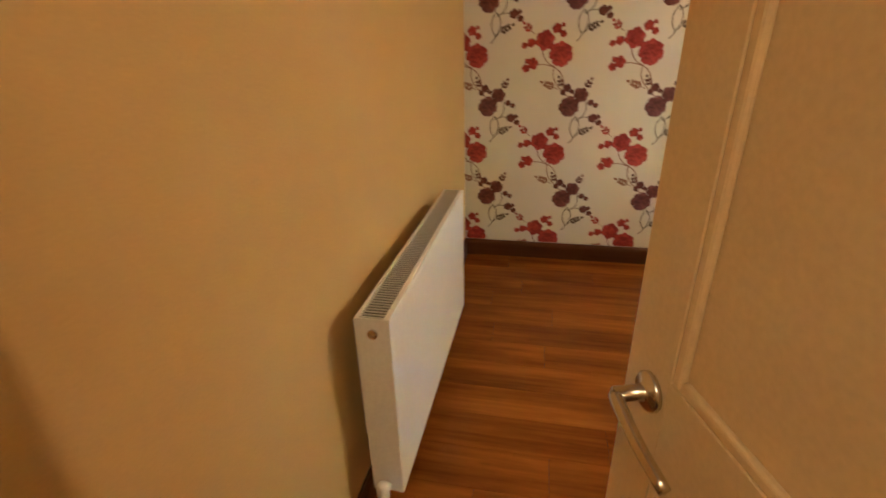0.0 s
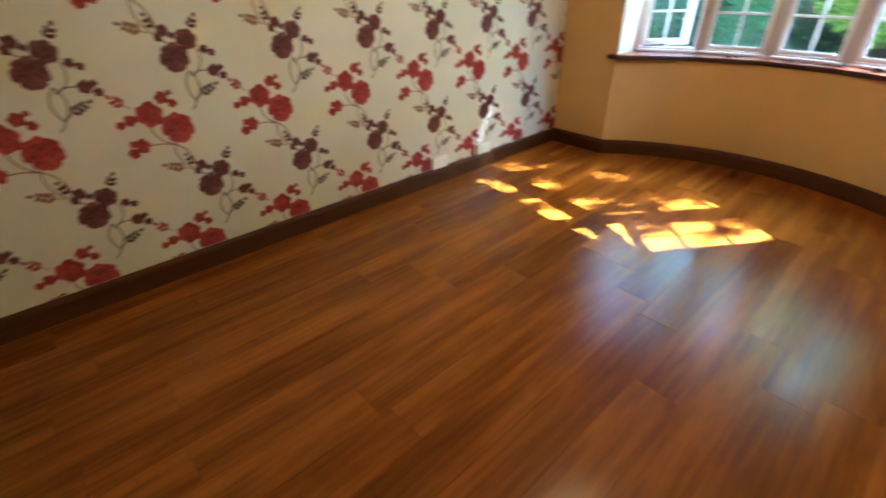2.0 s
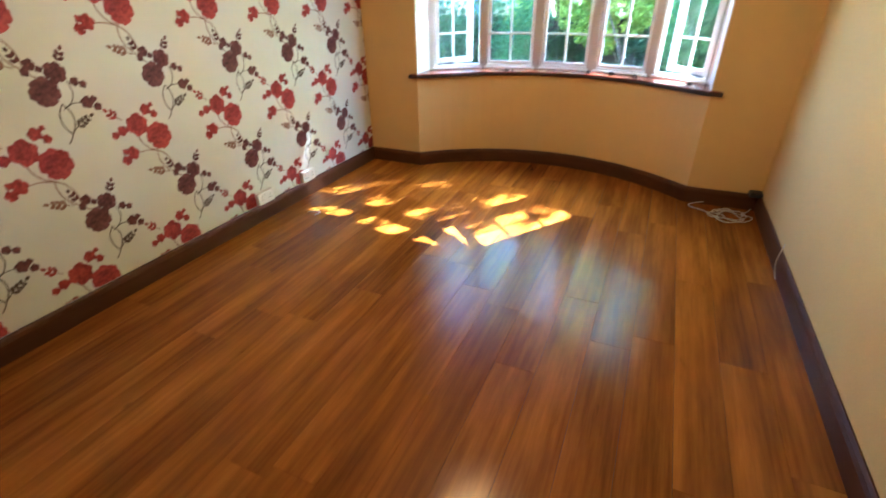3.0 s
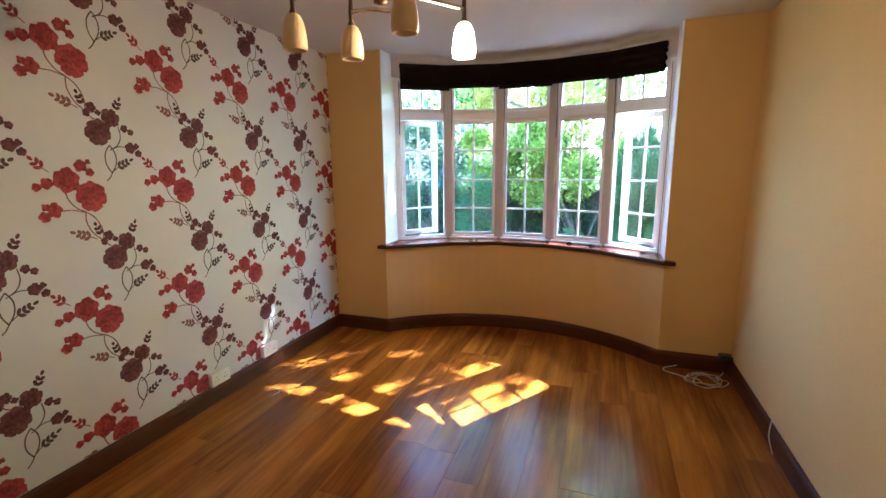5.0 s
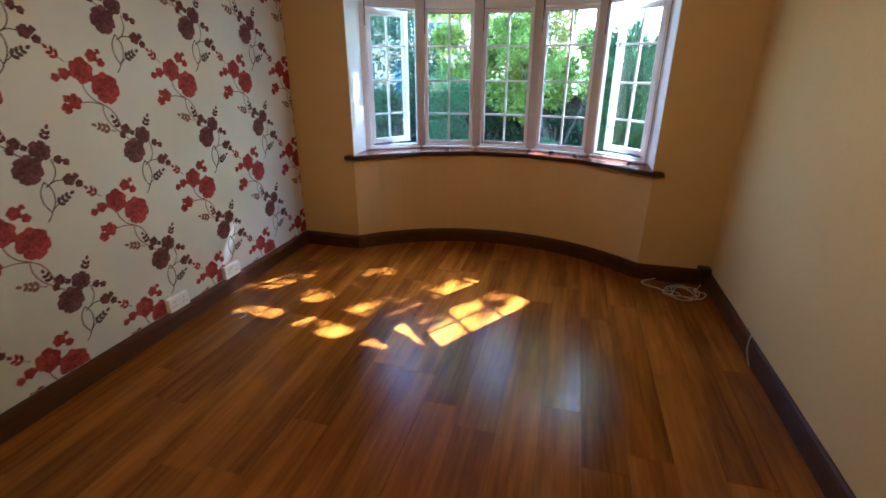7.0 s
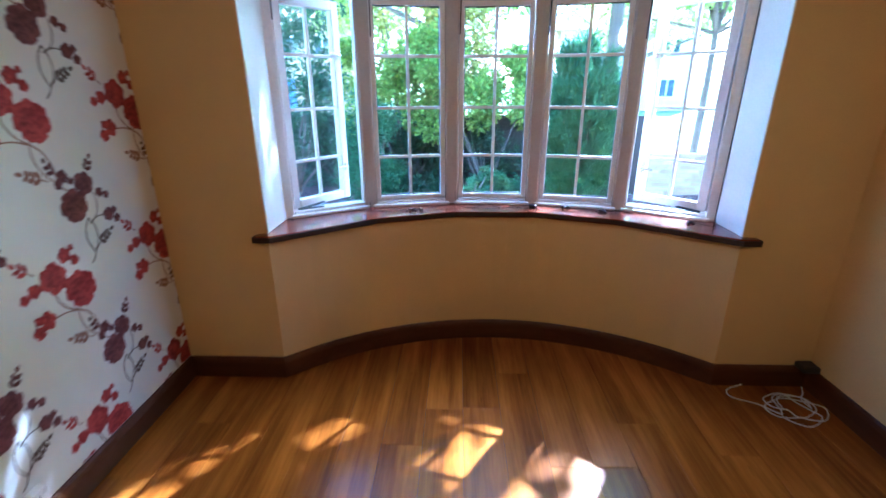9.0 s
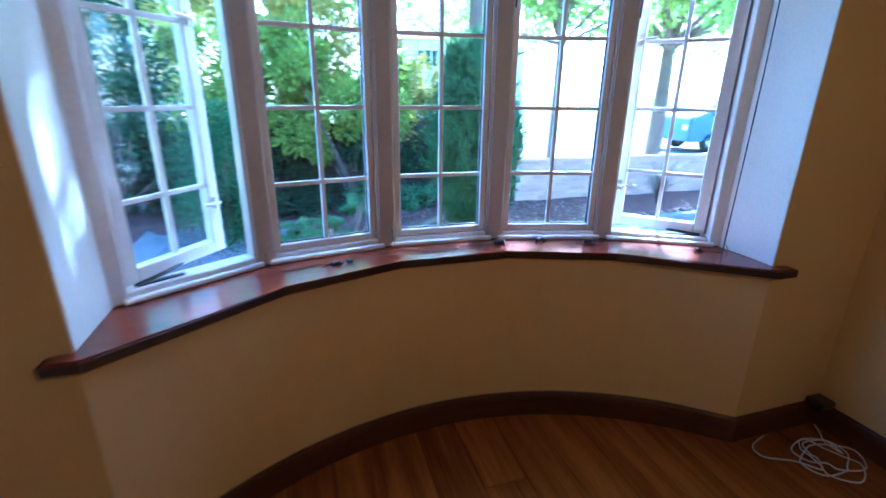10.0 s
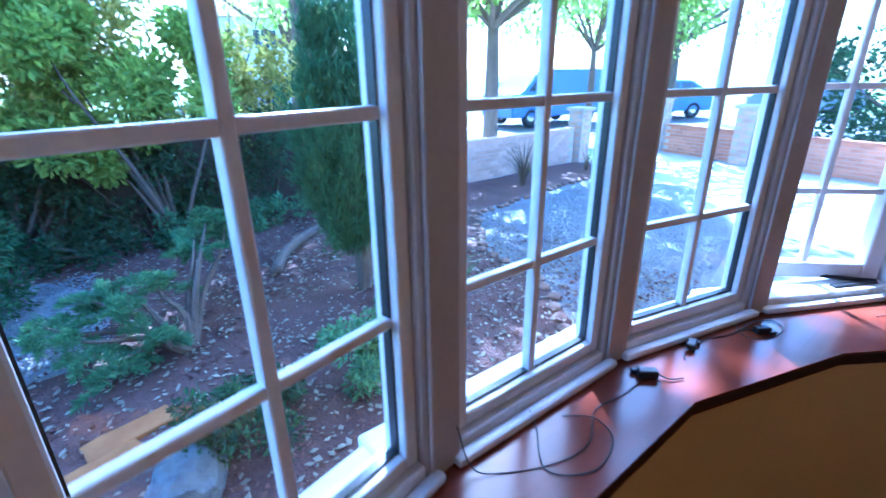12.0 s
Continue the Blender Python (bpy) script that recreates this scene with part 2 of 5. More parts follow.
def shade_glass(name, glow=0.0):
    m, nt, b = shader(name, (0.80, 0.62, 0.36), 0.35)
    n = noise_of(nt, 14, 3)
    nt.links.new(ramp(nt, n, [(0.3, (0.74, 0.55, 0.30)), (0.7, (0.82, 0.66, 0.42))]), b.inputs["Base Color"])
    b.inputs["Subsurface Weight"].default_value = 0.0
    if glow:
        b.inputs["Emission Color"].default_value = (1.0, 0.74, 0.40, 1)
        b.inputs["Emission Strength"].default_value = glow
    return m


M_SHADE = shade_glass("amber_glass_shade")
M_SHADELIT = shade_glass("lit_glass_shade", 3.0)
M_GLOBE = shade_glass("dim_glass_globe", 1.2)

# ---- building helpers ----
def part(name, bm, material, parent=None, label="", smooth=False, m=None):
    """Links a bmesh as one mesh object, under a thing or a part."""
    me = bpy.data.meshes.new(name)
    bm.normal_update()
    bm.to_mesh(me)
    bm.free()
    if material:
        me.materials.append(material)
    if smooth:
        for p in me.polygons:
            p.use_smooth = True
    ob = new(name, me)
    ob.parent = parent
    if m is not None:
        ob.matrix_basis = m
    if label:
        ob["label"] = label
    return ob


def piece(name, me, parent, m):
    ob = new(name, me)
    ob.parent = parent
    ob.matrix_basis = m
    return ob


def thing(name, m=None, label="", category="", group="", kind=""):
    ob = new(name)
    ob.empty_display_size = 0.1
    if m is not None:
        ob.matrix_basis = m
    return tagged(ob, label, category, group, kind)


def box(bm, lo, hi, m=None, bevel=0.0):
    """A box from corner to corner, its edges rounded."""
    lo, hi = Vector(lo), Vector(hi)
    c, s = (lo + hi) / 2, hi - lo
    g = bmesh.ops.create_cube(bm, size=1.0)
    vs = g["verts"]
    for v in vs:
        v.co = Vector((v.co.x * s.x, v.co.y * s.y, v.co.z * s.z)) + c
    if bevel:
        es = list({e for v in vs for e in v.link_edges})
        r = bmesh.ops.bevel(bm, geom=es, offset=bevel, segments=2, affect="EDGES", profile=0.5)
        vs = list({v for f in r["faces"] for v in f.verts} | {v for v in vs if v.is_valid})
    if m is not None:
        bmesh.ops.transform(bm, matrix=m, verts=vs)
    return vs


def boxed(lo, hi, bevel=0.0, m=None):
    bm = bmesh.new()
    box(bm, lo, hi, m, bevel)
    return bm


def prism(outline, z0, z1):
    """A solid from a plan outline, counter-clockwise, and two heights."""
    bm = bmesh.new()
    lo = [bm.verts.new((x, y, z0)) for x, y in outline]
    hi = [bm.verts.new((x, y, z1)) for x, y in outline]
    bm.faces.new(lo[::-1])
    bm.faces.new(hi)
    n = len(outline)
    for i in range(n):
        j = (i + 1) % n
        bm.faces.new((lo[i], lo[j], hi[j], hi[i]))
    return bm


def lathe(bm, profile, n=24, m=None):
    """A body turned about z from (radius, height) pairs."""
    rings = []
    for r, z in profile:
        rings.append([bm.verts.new((r * math.cos(2 * math.pi * i / n), r * math.sin(2 * math.pi * i / n), z)) for i in range(n)])
    for a, b in zip(rings, rings[1:]):
        for i in range(n):
            j = (i + 1) % n
            bm.faces.new((a[i], a[j], b[j], b[i]))
    vs = [v for r in rings for v in r]
    if m is not None:
        bmesh.ops.transform(bm, matrix=m, verts=vs)
    return vs


def tube(bm, pts, radius, n=8, taper=None):
    """A round bar along points; taper gives the radius at the far end."""
    pts = [Vector(p) for p in pts]
    rings = []
    up = Vector((0.13, 0.21, 0.97))
    for i, p in enumerate(pts):
        d = (pts[min(i + 1, len(pts) - 1)] - pts[max(i - 1, 0)]).normalized()
        a = d.cross(up)
        if a.length < 0.05:
            a = d.cross(Vector((1, 0, 0)))
        a.normalize()
        b = d.cross(a)
        r = radius if taper is None else radius + (taper - radius) * i / max(1, len(pts) - 1)
        rings.append([bm.verts.new(p + r * (math.cos(2 * math.pi * k / n) * a + math.sin(2 * math.pi * k / n) * b)) for k in range(n)])
    for a, b in zip(rings, rings[1:]):
        for i in range(n):
            j = (i + 1) % n
            bm.faces.new((a[i], b[i], b[j], a[j]))
    bm.faces.new(rings[0])
    bm.faces.new(rings[-1][::-1])


def smooth_line(pts, steps=6):
    """A Catmull-Rom line through the points."""
    P = [Vector(p) for p in pts]
    P = [2 * P[0] - P[1]] + P + [2 * P[-1] - P[-2]]
    out = []
    for i in range(1, len(P) - 2):
        for k in range(steps):
            t = k / steps
            a, b, c, d = P[i - 1:i + 3]
            out.append(0.5 * (2 * b + (c - a) * t + (2 * a - 5 * b + 4 * c - d) * t * t + (3 * b - a - 3 * c + d) * t ** 3))
    return out + [P[-2]]

# ---- plan of the room ----
XE, YS, ZC = 3.22, -4.206, 2.42          # east wall, south wall, ceiling
SK = 0.117                               # skirting height
BL, BR, CX = 0.505, 2.74, 1.622          # bay opening and its middle
GROUND = -0.40
FACET = [(0.487, 0.285), (0.900, 0.550), (1.377, 0.650), (1.857, 0.637), (2.335, 0.515), (2.757, 0.279)]
R_IN = 1.614


def bay_arc(x, r=R_IN, apex=0.444):
    return apex - (r - math.sqrt(r * r - (x - CX) ** 2))


ARC = [(BL + (BR - BL) * i / 28, bay_arc(BL + (BR - BL) * i / 28)) for i in range(29)]
ARC[0], ARC[-1] = (BL, 0.0), (BR, 0.0)
OUTER = [(CX + (x - CX) * 1.07, y + 0.10) for x, y in FACET]

# walls
wall_west = tagged(part("wall_west", boxed((-0.15, YS - 0.15, GROUND), (0, 0.0, ZC + 0.1)), M_PAPER), "cream feature wall papered with red and plum flowers", "wall", kind="structure")
tagged(part("wall_south", boxed((0, YS - 0.15, GROUND), (4.6, YS, ZC + 0.1)), M_WALL), "plain cream painted wall behind the radiator", "wall", kind="structure")
DY0, DY1, DZ = -4.04, -3.27, 2.03
bm = bmesh.new()
box(bm, (XE, DY1, GROUND), (XE + 0.15, 0.0, ZC + 0.1))
box(bm, (XE, YS, GROUND), (XE + 0.15, DY0, ZC + 0.1))
box(bm, (XE, DY0, DZ), (XE + 0.15, DY1, ZC + 0.1))
tagged(part("wall_east", bm, M_WALL), "plain cream painted wall with a doorway", "wall", kind="structure")
tagged(part("wall_north_1", boxed((-0.15, 0, GROUND), (BL, 0.27, ZC + 0.1)), M_WALL), "cream painted pier beside the bay window", "wall", kind="structure")
tagged(part("wall_north_2", boxed((BR, 0, GROUND), (XE + 0.15, 0.27, ZC + 0.1)), M_WALL), "cream painted pier beside the bay window", "wall", kind="structure")
bm = prism([(BL - 0.15, 0.272)] + ARC[:1] + [(x, y) for x, y in ARC[1:-1]] + ARC[-1:] + [(BR + 0.15, 0.272)] + OUTER[::-1], GROUND, 0.768)
tagged(part("wall_bay", bm, M_WALL), "curved cream wall below the bay window", "wall", kind="structure")
HEAD = [(CX + (x - CX) * 0.965, y - 0.06) for x, y in FACET]
bm = prism([(BL + 0.001, 0.2)] + HEAD[1:-1] + [(BR - 0.001, 0.2)] + OUTER[::-1], 2.24, ZC + 0.1)
tagged(part("wall_bay_head", bm, M_CEIL), "white painted band above the bay window", "wall", kind="structure")
for k, (xa, xb) in enumerate(((BL + 0.0005, BL + 0.006), (BR - 0.006, BR - 0.0005))):
    tagged(part("window_reveal_%d" % (k + 1), boxed((xa, 0.0005, 0.802), (xb, 0.262, ZC - 0.001), 0.001), M_TRIM), "white painted reveal at the side of the bay window", "reveal", kind="structure")
# ceiling with a rounded cove along the bay head
bm = boxed((-0.15, YS - 0.15, ZC), (4.6, 0.0, ZC + 0.12))
tmp = prism([(BL - 0.1, 0.0), (BR + 0.1, 0.0)] + OUTER[::-1], ZC, ZC + 0.12)
me = bpy.data.meshes.new("tmp")
tmp.to_mesh(me)
bm.from_mesh(me)
tmp.free()
bpy.data.meshes.remove(me)
cove = [(BL + 0.002, 0.2)] + HEAD[1:-1] + [(BR - 0.002, 0.2)]
cove = smooth_line([(x, y, 0) for x, y in cove], 5)
rows = []
for k in range(7):
    a = k / 6 * math.pi / 2
    rows.append([bm.verts.new((CX + (p.x - CX) * (1 - 0.05 * (1 - math.sin(a)) * 0.6), p.y - 0.004 - 0.07 * (1 - math.sin(a)), ZC - 0.001 - 0.07 * (1 - math.cos(a)))) for p in cove])
for a, b in zip(rows, rows[1:]):
    for i in range(len(cove) - 1):
        bm.faces.new((a[i], a[i + 1], b[i + 1], b[i]))
tagged(part("ceiling", bm, M_CEIL), "plain white painted ceiling running into the bay", "ceiling", kind="structure")

# hall behind the doorway
tagged(part("hall_wall", boxed((4.45, YS, GROUND), (4.6, -2.4, ZC)), M_WALL), "plain cream hall wall", "wall", kind="structure")
tagged(part("hall_wall", boxed((XE + 0.15, -2.55, GROUND), (4.45, -2.4, ZC)), M_WALL), "plain cream hall wall", "wall", kind="structure")
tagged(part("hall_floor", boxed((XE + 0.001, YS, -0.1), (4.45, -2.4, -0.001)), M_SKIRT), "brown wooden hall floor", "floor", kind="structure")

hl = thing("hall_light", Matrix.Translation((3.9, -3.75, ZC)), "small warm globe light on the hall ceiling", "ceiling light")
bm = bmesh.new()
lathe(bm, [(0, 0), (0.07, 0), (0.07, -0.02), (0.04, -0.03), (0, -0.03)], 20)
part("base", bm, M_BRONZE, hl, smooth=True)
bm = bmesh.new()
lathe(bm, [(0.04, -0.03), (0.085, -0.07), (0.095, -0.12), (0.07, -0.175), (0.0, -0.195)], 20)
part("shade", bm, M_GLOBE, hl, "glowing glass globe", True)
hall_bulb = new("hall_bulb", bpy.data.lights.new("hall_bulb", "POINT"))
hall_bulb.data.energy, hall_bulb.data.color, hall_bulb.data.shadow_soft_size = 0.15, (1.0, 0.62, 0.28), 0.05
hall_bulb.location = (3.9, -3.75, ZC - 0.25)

# door lining and architrave
lining = thing("door_frame", label="cream painted timber door lining in the doorway", category="door frame", kind="structure")
for y0, y1 in ((DY0, DY0 + 0.025), (DY1 - 0.025, DY1)):
    part("jamb", boxed((XE - 0.004, y0, 0), (XE + 0.154, y1, DZ), 0.003), M_DOOR, lining)
part("head", boxed((XE - 0.004, DY0 + 0.025, DZ - 0.025), (XE + 0.154, DY1 - 0.025, DZ), 0.003), M_DOOR, lining)
for y0, y1 in ((DY0 - 0.065, DY0 - 0.002), (DY1 + 0.002, DY1 + 0.065)):
    part("architrave", boxed((XE - 0.016, y0, 0), (XE - 0.001, y1, DZ + 0.06), 0.004), M_DOOR, lining)
part("architrave", boxed((XE - 0.016, DY0 - 0.002, DZ + 0.002), (XE - 0.001, DY1 + 0.002, DZ + 0.06), 0.004), M_DOOR, lining)


def panel_door(w, h, t):
    """A panelled door; x runs from the hinge to the free edge, the face at -y looks to the hall."""
    d = thing("door_1", label="cream painted panelled door standing open with a lever handle", category="door", kind="structure")
    bm = bmesh.new()
    st, mid = 0.095, 0.98
    for lo, hi in (((0, 0), (st, h)), ((w - st, 0), (w, h)), ((st, 0), (w - st, 0.20)), ((st, h - 0.11), (w - st, h)), ((st, mid - 0.09), (w - st, mid + 0.06))):
        box(bm, (lo[0], -t / 2, lo[1]), (hi[0], t / 2, hi[1]), None, 0.0015)
    part("door_frame_rails", bm, M_DOOR, d)
    for z0, z1 in ((0.20, mid - 0.09), (mid + 0.06, h - 0.11)):
        part("door_panel", boxed((st, -t / 2 + 0.012, z0), (w - st, t / 2 - 0.012, z1)), M_DOOR, d)
        bm = bmesh.new()
        for s in (-1, 1):
            y0, y1 = sorted((s * (t / 2 - 0.012), s * (t / 2 - 0.001)))
            b = 0.016
            for lo, hi in (((st, z0), (st + b, z1)), ((w - st - b, z0), (w - st, z1)), ((st + b, z0), (w - st - b, z0 + b)), ((st + b, z1 - b), (w - st - b, z1))):
                box(bm, (lo[0], y0, lo[1]), (hi[0], y1, hi[1]), None, 0.004)
        part("moulding", bm, M_DOOR, d)
    for s in (-1, 1):
        hd = part("handle", boxed((0, 0, 0), (0.001, 0.001, 0.001)), M_CHROME, d, "satin chrome lever handle")
        bm = bmesh.new()
        rx, rz = w - 0.062, 1.0
        lathe(bm, [(0, 0), (0.027, 0), (0.0275, 0.005), (0.024, 0.009), (0.013, 0.010), (0.011, 0.014), (0.0105, 0.05), (0.0, 0.05)], 20, Matrix.Translation((rx, s * t / 2, rz)) @ Matrix.Rotation(radians(-90 * s), 4, "X"))
        tube(bm, smooth_line([(rx, s * (t / 2 + 0.048), rz), (rx - 0.03, s * (t / 2 + 0.052), rz - 0.002), (rx - 0.075, s * (t / 2 + 0.052), rz - 0.012), (rx - 0.125, s * (t / 2 + 0.048), rz - 0.022)], 4), 0.0095, 10, 0.008)
        me = bpy.data.meshes.new("handle")
        bm.to_mesh(me)
        bm.free()
        me.materials.append(M_CHROME)
        for p in me.polygons:
            p.use_smooth = True
        hd.data = me
    part("latch_plate", boxed((w - 0.001, -0.011, 0.93), (w + 0.002, 0.011, 1.09)), M_CHROME, d, "steel latch plate on the door edge")
    for z in (0.2, 1.0, 1.75):
        bm = bmesh.new()
        tube(bm, [(-0.004, t / 2 + 0.004, z), (-0.004, t / 2 + 0.004, z + 0.09)], 0.006, 8)
        part("hinge", bm, M_CHROME, d)
    return d


door = panel_door(0.715, 1.99, 0.038)
door.matrix_basis = pose(3.212, -3.325, 0.008, 0, 0, 180 + 17.5)

# skirting boards
def skirting(name, pts, mat, t=0.018, label="dark-stained wooden skirting board"):
    bm = bmesh.new()
    prof = [(0, 0), (t, 0), (t, SK - 0.03), (t * 0.75, SK - 0.012), (t * 0.35, SK), (0, SK)]
    rings = []
    n = len(pts)
    for i in range(n):
        p = Vector((*pts[i], 0))
        d0 = (p - Vector((*pts[i - 1], 0))).normalized() if i else (Vector((*pts[1], 0)) - p).normalized()
        d1 = (Vector((*pts[i + 1], 0)) - p).normalized() if i < n - 1 else d0
        n0, n1 = Vector((d0.y, -d0.x, 0)), Vector((d1.y, -d1.x, 0))
        nn = (n0 + n1).normalized()
        k = 1 / max(0.5, nn.dot(n0))
        rings.append([bm.verts.new(p + nn * (o * k) + Vector((0, 0, z))) for o, z in prof])
    for a, b in zip(rings, rings[1:]):
        for i in range(len(prof)):
            j = (i + 1) % len(prof)
            bm.faces.new((a[i], a[j], b[j], b[i]))
    bm.faces.new(rings[0][::-1])
    bm.faces.new(rings[-1])
    bmesh.ops.recalc_face_normals(bm, faces=bm.faces[:])
    return tagged(part(name, bm, mat), label, "skirting board", kind="structure")


E_ = 0.0015
skirting("baseboard_1", [(E_, YS + E_), (E_, -E_)], M_SKIRT)
skirting("baseboard_2", [(0.02, -E_), (BL, -E_)] + [(x, y - 0.0015) for x, y in ARC[1:-1]] + [(BR, -E_), (XE - 0.02, -E_)], M_SKIRTX)
skirting("baseboard_3", [(XE - E_, -E_), (XE - E_, DY1 + 0.066)], M_SKIRT)
skirting("baseboard_4", [(XE - 0.002, YS + E_), (0.02, YS + E_)], M_SKIRTX)

# ---- bay window ----
win = thing("window_1", label="white bay window of five leaded lights with two open casements", category="window", kind="structure")
Z0, ZT0, ZT1, ZH = 0.802, 1.885, 1.955, 2.26
BARS = (1.083, 1.350, 1.615)


def facet_matrix(i):
    a, b = Vector((*FACET[i], 0)), Vector((*FACET[i + 1], 0))
    ang = math.atan2(b.y - a.y, b.x - a.x)
    return Matrix.Translation(a) @ Matrix.Rotation(ang, 4, "Z"), (b - a).length


def bars(parent, x0, x1, z0, z1, hs, m, t=0.02, vertical=True):
    """Glazing bars over one sheet of glass."""
    xm = (x0 + x1) / 2
    if vertical:
        part("glazing_bar", boxed((xm - 0.008, -t / 2, z0), (xm + 0.008, t / 2, z1), 0.003), M_UPVC, parent, m=m)
    for z in hs:
        part("glazing_bar", boxed((x0, -t / 2 + 0.002, z - 0.008), (x1, t / 2 - 0.002, z + 0.008), 0.003), M_UPVC, parent, m=m)


def sheet(parent, x0, x1, z0, z1, m):
    ob = part("pane", boxed((x0, -0.002, z0), (x1, 0.002, z1)), M_GLASS, parent, m=m)
    ob.visible_shadow = False
    return ob


def sash_frame(x0, x1, z0, z1, w, t, bev=0.004):
    bm = bmesh.new()
    for lo, hi in (((x0, z0), (x0 + w, z1)), ((x1 - w, z0), (x1, z1)), ((x0 + w, z0), (x1 - w, z0 + w)), ((x0 + w, z1 - w), (x1 - w, z1))):
        box(bm, (lo[0], -t / 2, lo[1]), (hi[0], t / 2, hi[1]), None, bev)
    return bm


for i, (x, y) in enumerate(FACET):
    if i in (0, 5):
        continue
    a = math.atan2(FACET[i + 1][1] - FACET[i - 1][1], FACET[i + 1][0] - FACET[i - 1][0])
    m = Matrix.Translation((x, y, 0)) @ Matrix.Rotation(a, 4, "Z")
    bm = bmesh.new()
    box(bm, (-0.040, -0.040, Z0), (0.040, 0.040, ZH), m, 0.007)
    box(bm, (-0.030, -0.048, Z0), (0.030, -0.0405, ZH), m, 0.003)
    part("mullion", bm, M_MULL_SHADE, win, "mullion post toned beige for its shaded room side")
for i in range(5):
    m, L = facet_matrix(i)
    o = 0.041
    if i in (0, 4):
        xj = (-0.02, 0.045) if i == 0 else (L - 0.045, L + 0.02)
        part("jamb", boxed((xj[0], -0.045, Z0), (xj[1], 0.045, ZH), 0.006), M_UPVC, win, m=m)
    x0, x1 = (0.046 if i == 0 else o), (L - 0.046 if i == 4 else L - o)
    part("bottom_rail", boxed((x0, -0.036, Z0), (x1, 0.04, Z0 + 0.032), 0.005), M_UPVC, win, m=m)
    part("transom", boxed((x0, -0.036, ZT0), (x1, 0.04, ZT1), 0.006), M_UPVC, win, m=m)
    part("head_rail", boxed((x0, -0.036, ZH - 0.05), (x1, 0.04, ZH), 0.005), M_UPVC, win, m=m)
    part("nosing", boxed((x0 - 0.02, -0.062, Z0 - 0.001), (x1 + 0.02, -0.0375, Z0 + 0.017), 0.007), M_UPVC, win, m=m)
    # top light
    g = 0.026
    part("top_light_frame", sash_frame(x0 + 0.002, x1 - 0.002, ZT1 + 0.002, ZH - 0.052, g, 0.04), M_UPVC, win, m=m)
    sheet(win, x0 + g, x1 - g, ZT1 + g, ZH - 0.05 - g, m)
    bars(win, x0 + g, x1 - g, ZT1 + g, ZH - 0.05 - g, (), m)
    # lower light
    za, zb = Z0 + 0.034, ZT0 - 0.002
    if i in (1, 2, 3):
        part("fixed_light_frame", sash_frame(x0 + 0.002, x1 - 0.002, za, zb, g, 0.044), M_UPVC, win, m=m)
        sheet(win, x0 + g, x1 - g, za + g, zb - g, m)
        bars(win, x0 + g, x1 - g, za + g, zb - g, BARS, m)
        part("gasket", sash_frame(x0 + g - 0.001, x1 - g + 0.001, za + g - 0.001, zb - g + 0.001, 0.006, 0.014, 0), M_BLACK, win, "black glazing gasket", m=m)
    else:
        w = x1 - x0 - 0.006
        sw = 21.0 if i == 0 else 16.0
        if i == 0:
            mc = m @ Matrix.Translation((x0 + 0.003, 0.022, 0)) @ Matrix.Rotation(radians(sw), 4, "Z")
            cx0, cx1 = 0.0, w
        else:
            mc = m @ Matrix.Translation((x1 - 0.003, 0.022, 0)) @ Matrix.Rotation(radians(-sw), 4, "Z")
            cx0, cx1 = -w, 0.0
        cas = part("casement", sash_frame(cx0, cx1, za, zb, 0.045, 0.042, 0.005), M_UPVC, win, "white casement swung open outwards", m=mc)
        sheet(cas, cx0 + 0.045, cx1 - 0.045, za + 0.045, zb - 0.045, Matrix())
        bars(cas, cx0 + 0.045, cx1 - 0.045, za + 0.045, zb - 0.045, BARS, Matrix())
        fx = cx1 - 0.022 if i == 0 else cx0 + 0.022
        for z in (1.02, 1.62):
            bm = bmesh.new()
            box(bm, (fx - 0.010, -0.034, z - 0.022), (fx + 0.010, -0.0215, z + 0.022), None, 0.003)
            s = -1 if i == 0 else 1
            tube(bm, [(fx, -0.030, z), (fx, -0.044, z), (fx + s * 0.03, -0.050, z + 0.004), (fx + s * 0.075, -0.050, z + 0.006)], 0.006, 8)
            part("handle", bm, M_TRIM if i == 0 else M_CHROME, cas, "small casement handle")
        s = 1 if i == 0 else -1
        bm = bmesh.new()
        base = x0 + 0.03 if i == 0 else x1 - 0.03
        tube(bm, [(base, -0.01, Z0 + 0.037), (base + s * 0.10, 0.035, Z0 + 0.039), (base + s * 0.20, 0.10, Z0 + 0.042)], 0.006, 6)
        box(bm, (min(base, base + s * 0.14), -0.018, Z0 + 0.0325), (max(base, base + s * 0.14), 0.0, Z0 + 0.038), None, 0.001)
        part("stay", bm, M_BLACK, win, "dark metal casement stay", m=m)
    # outside ledge
    part("outer_sill", boxed((-0.075, 0.042, Z0 - 0.045 - 0.003 * (i % 2)), (L + 0.075, 0.105 - 0.004 * (i % 2), Z0 + 0.006 - 0.004 * (i % 2)), 0.008), M_UPVC, win, m=m)

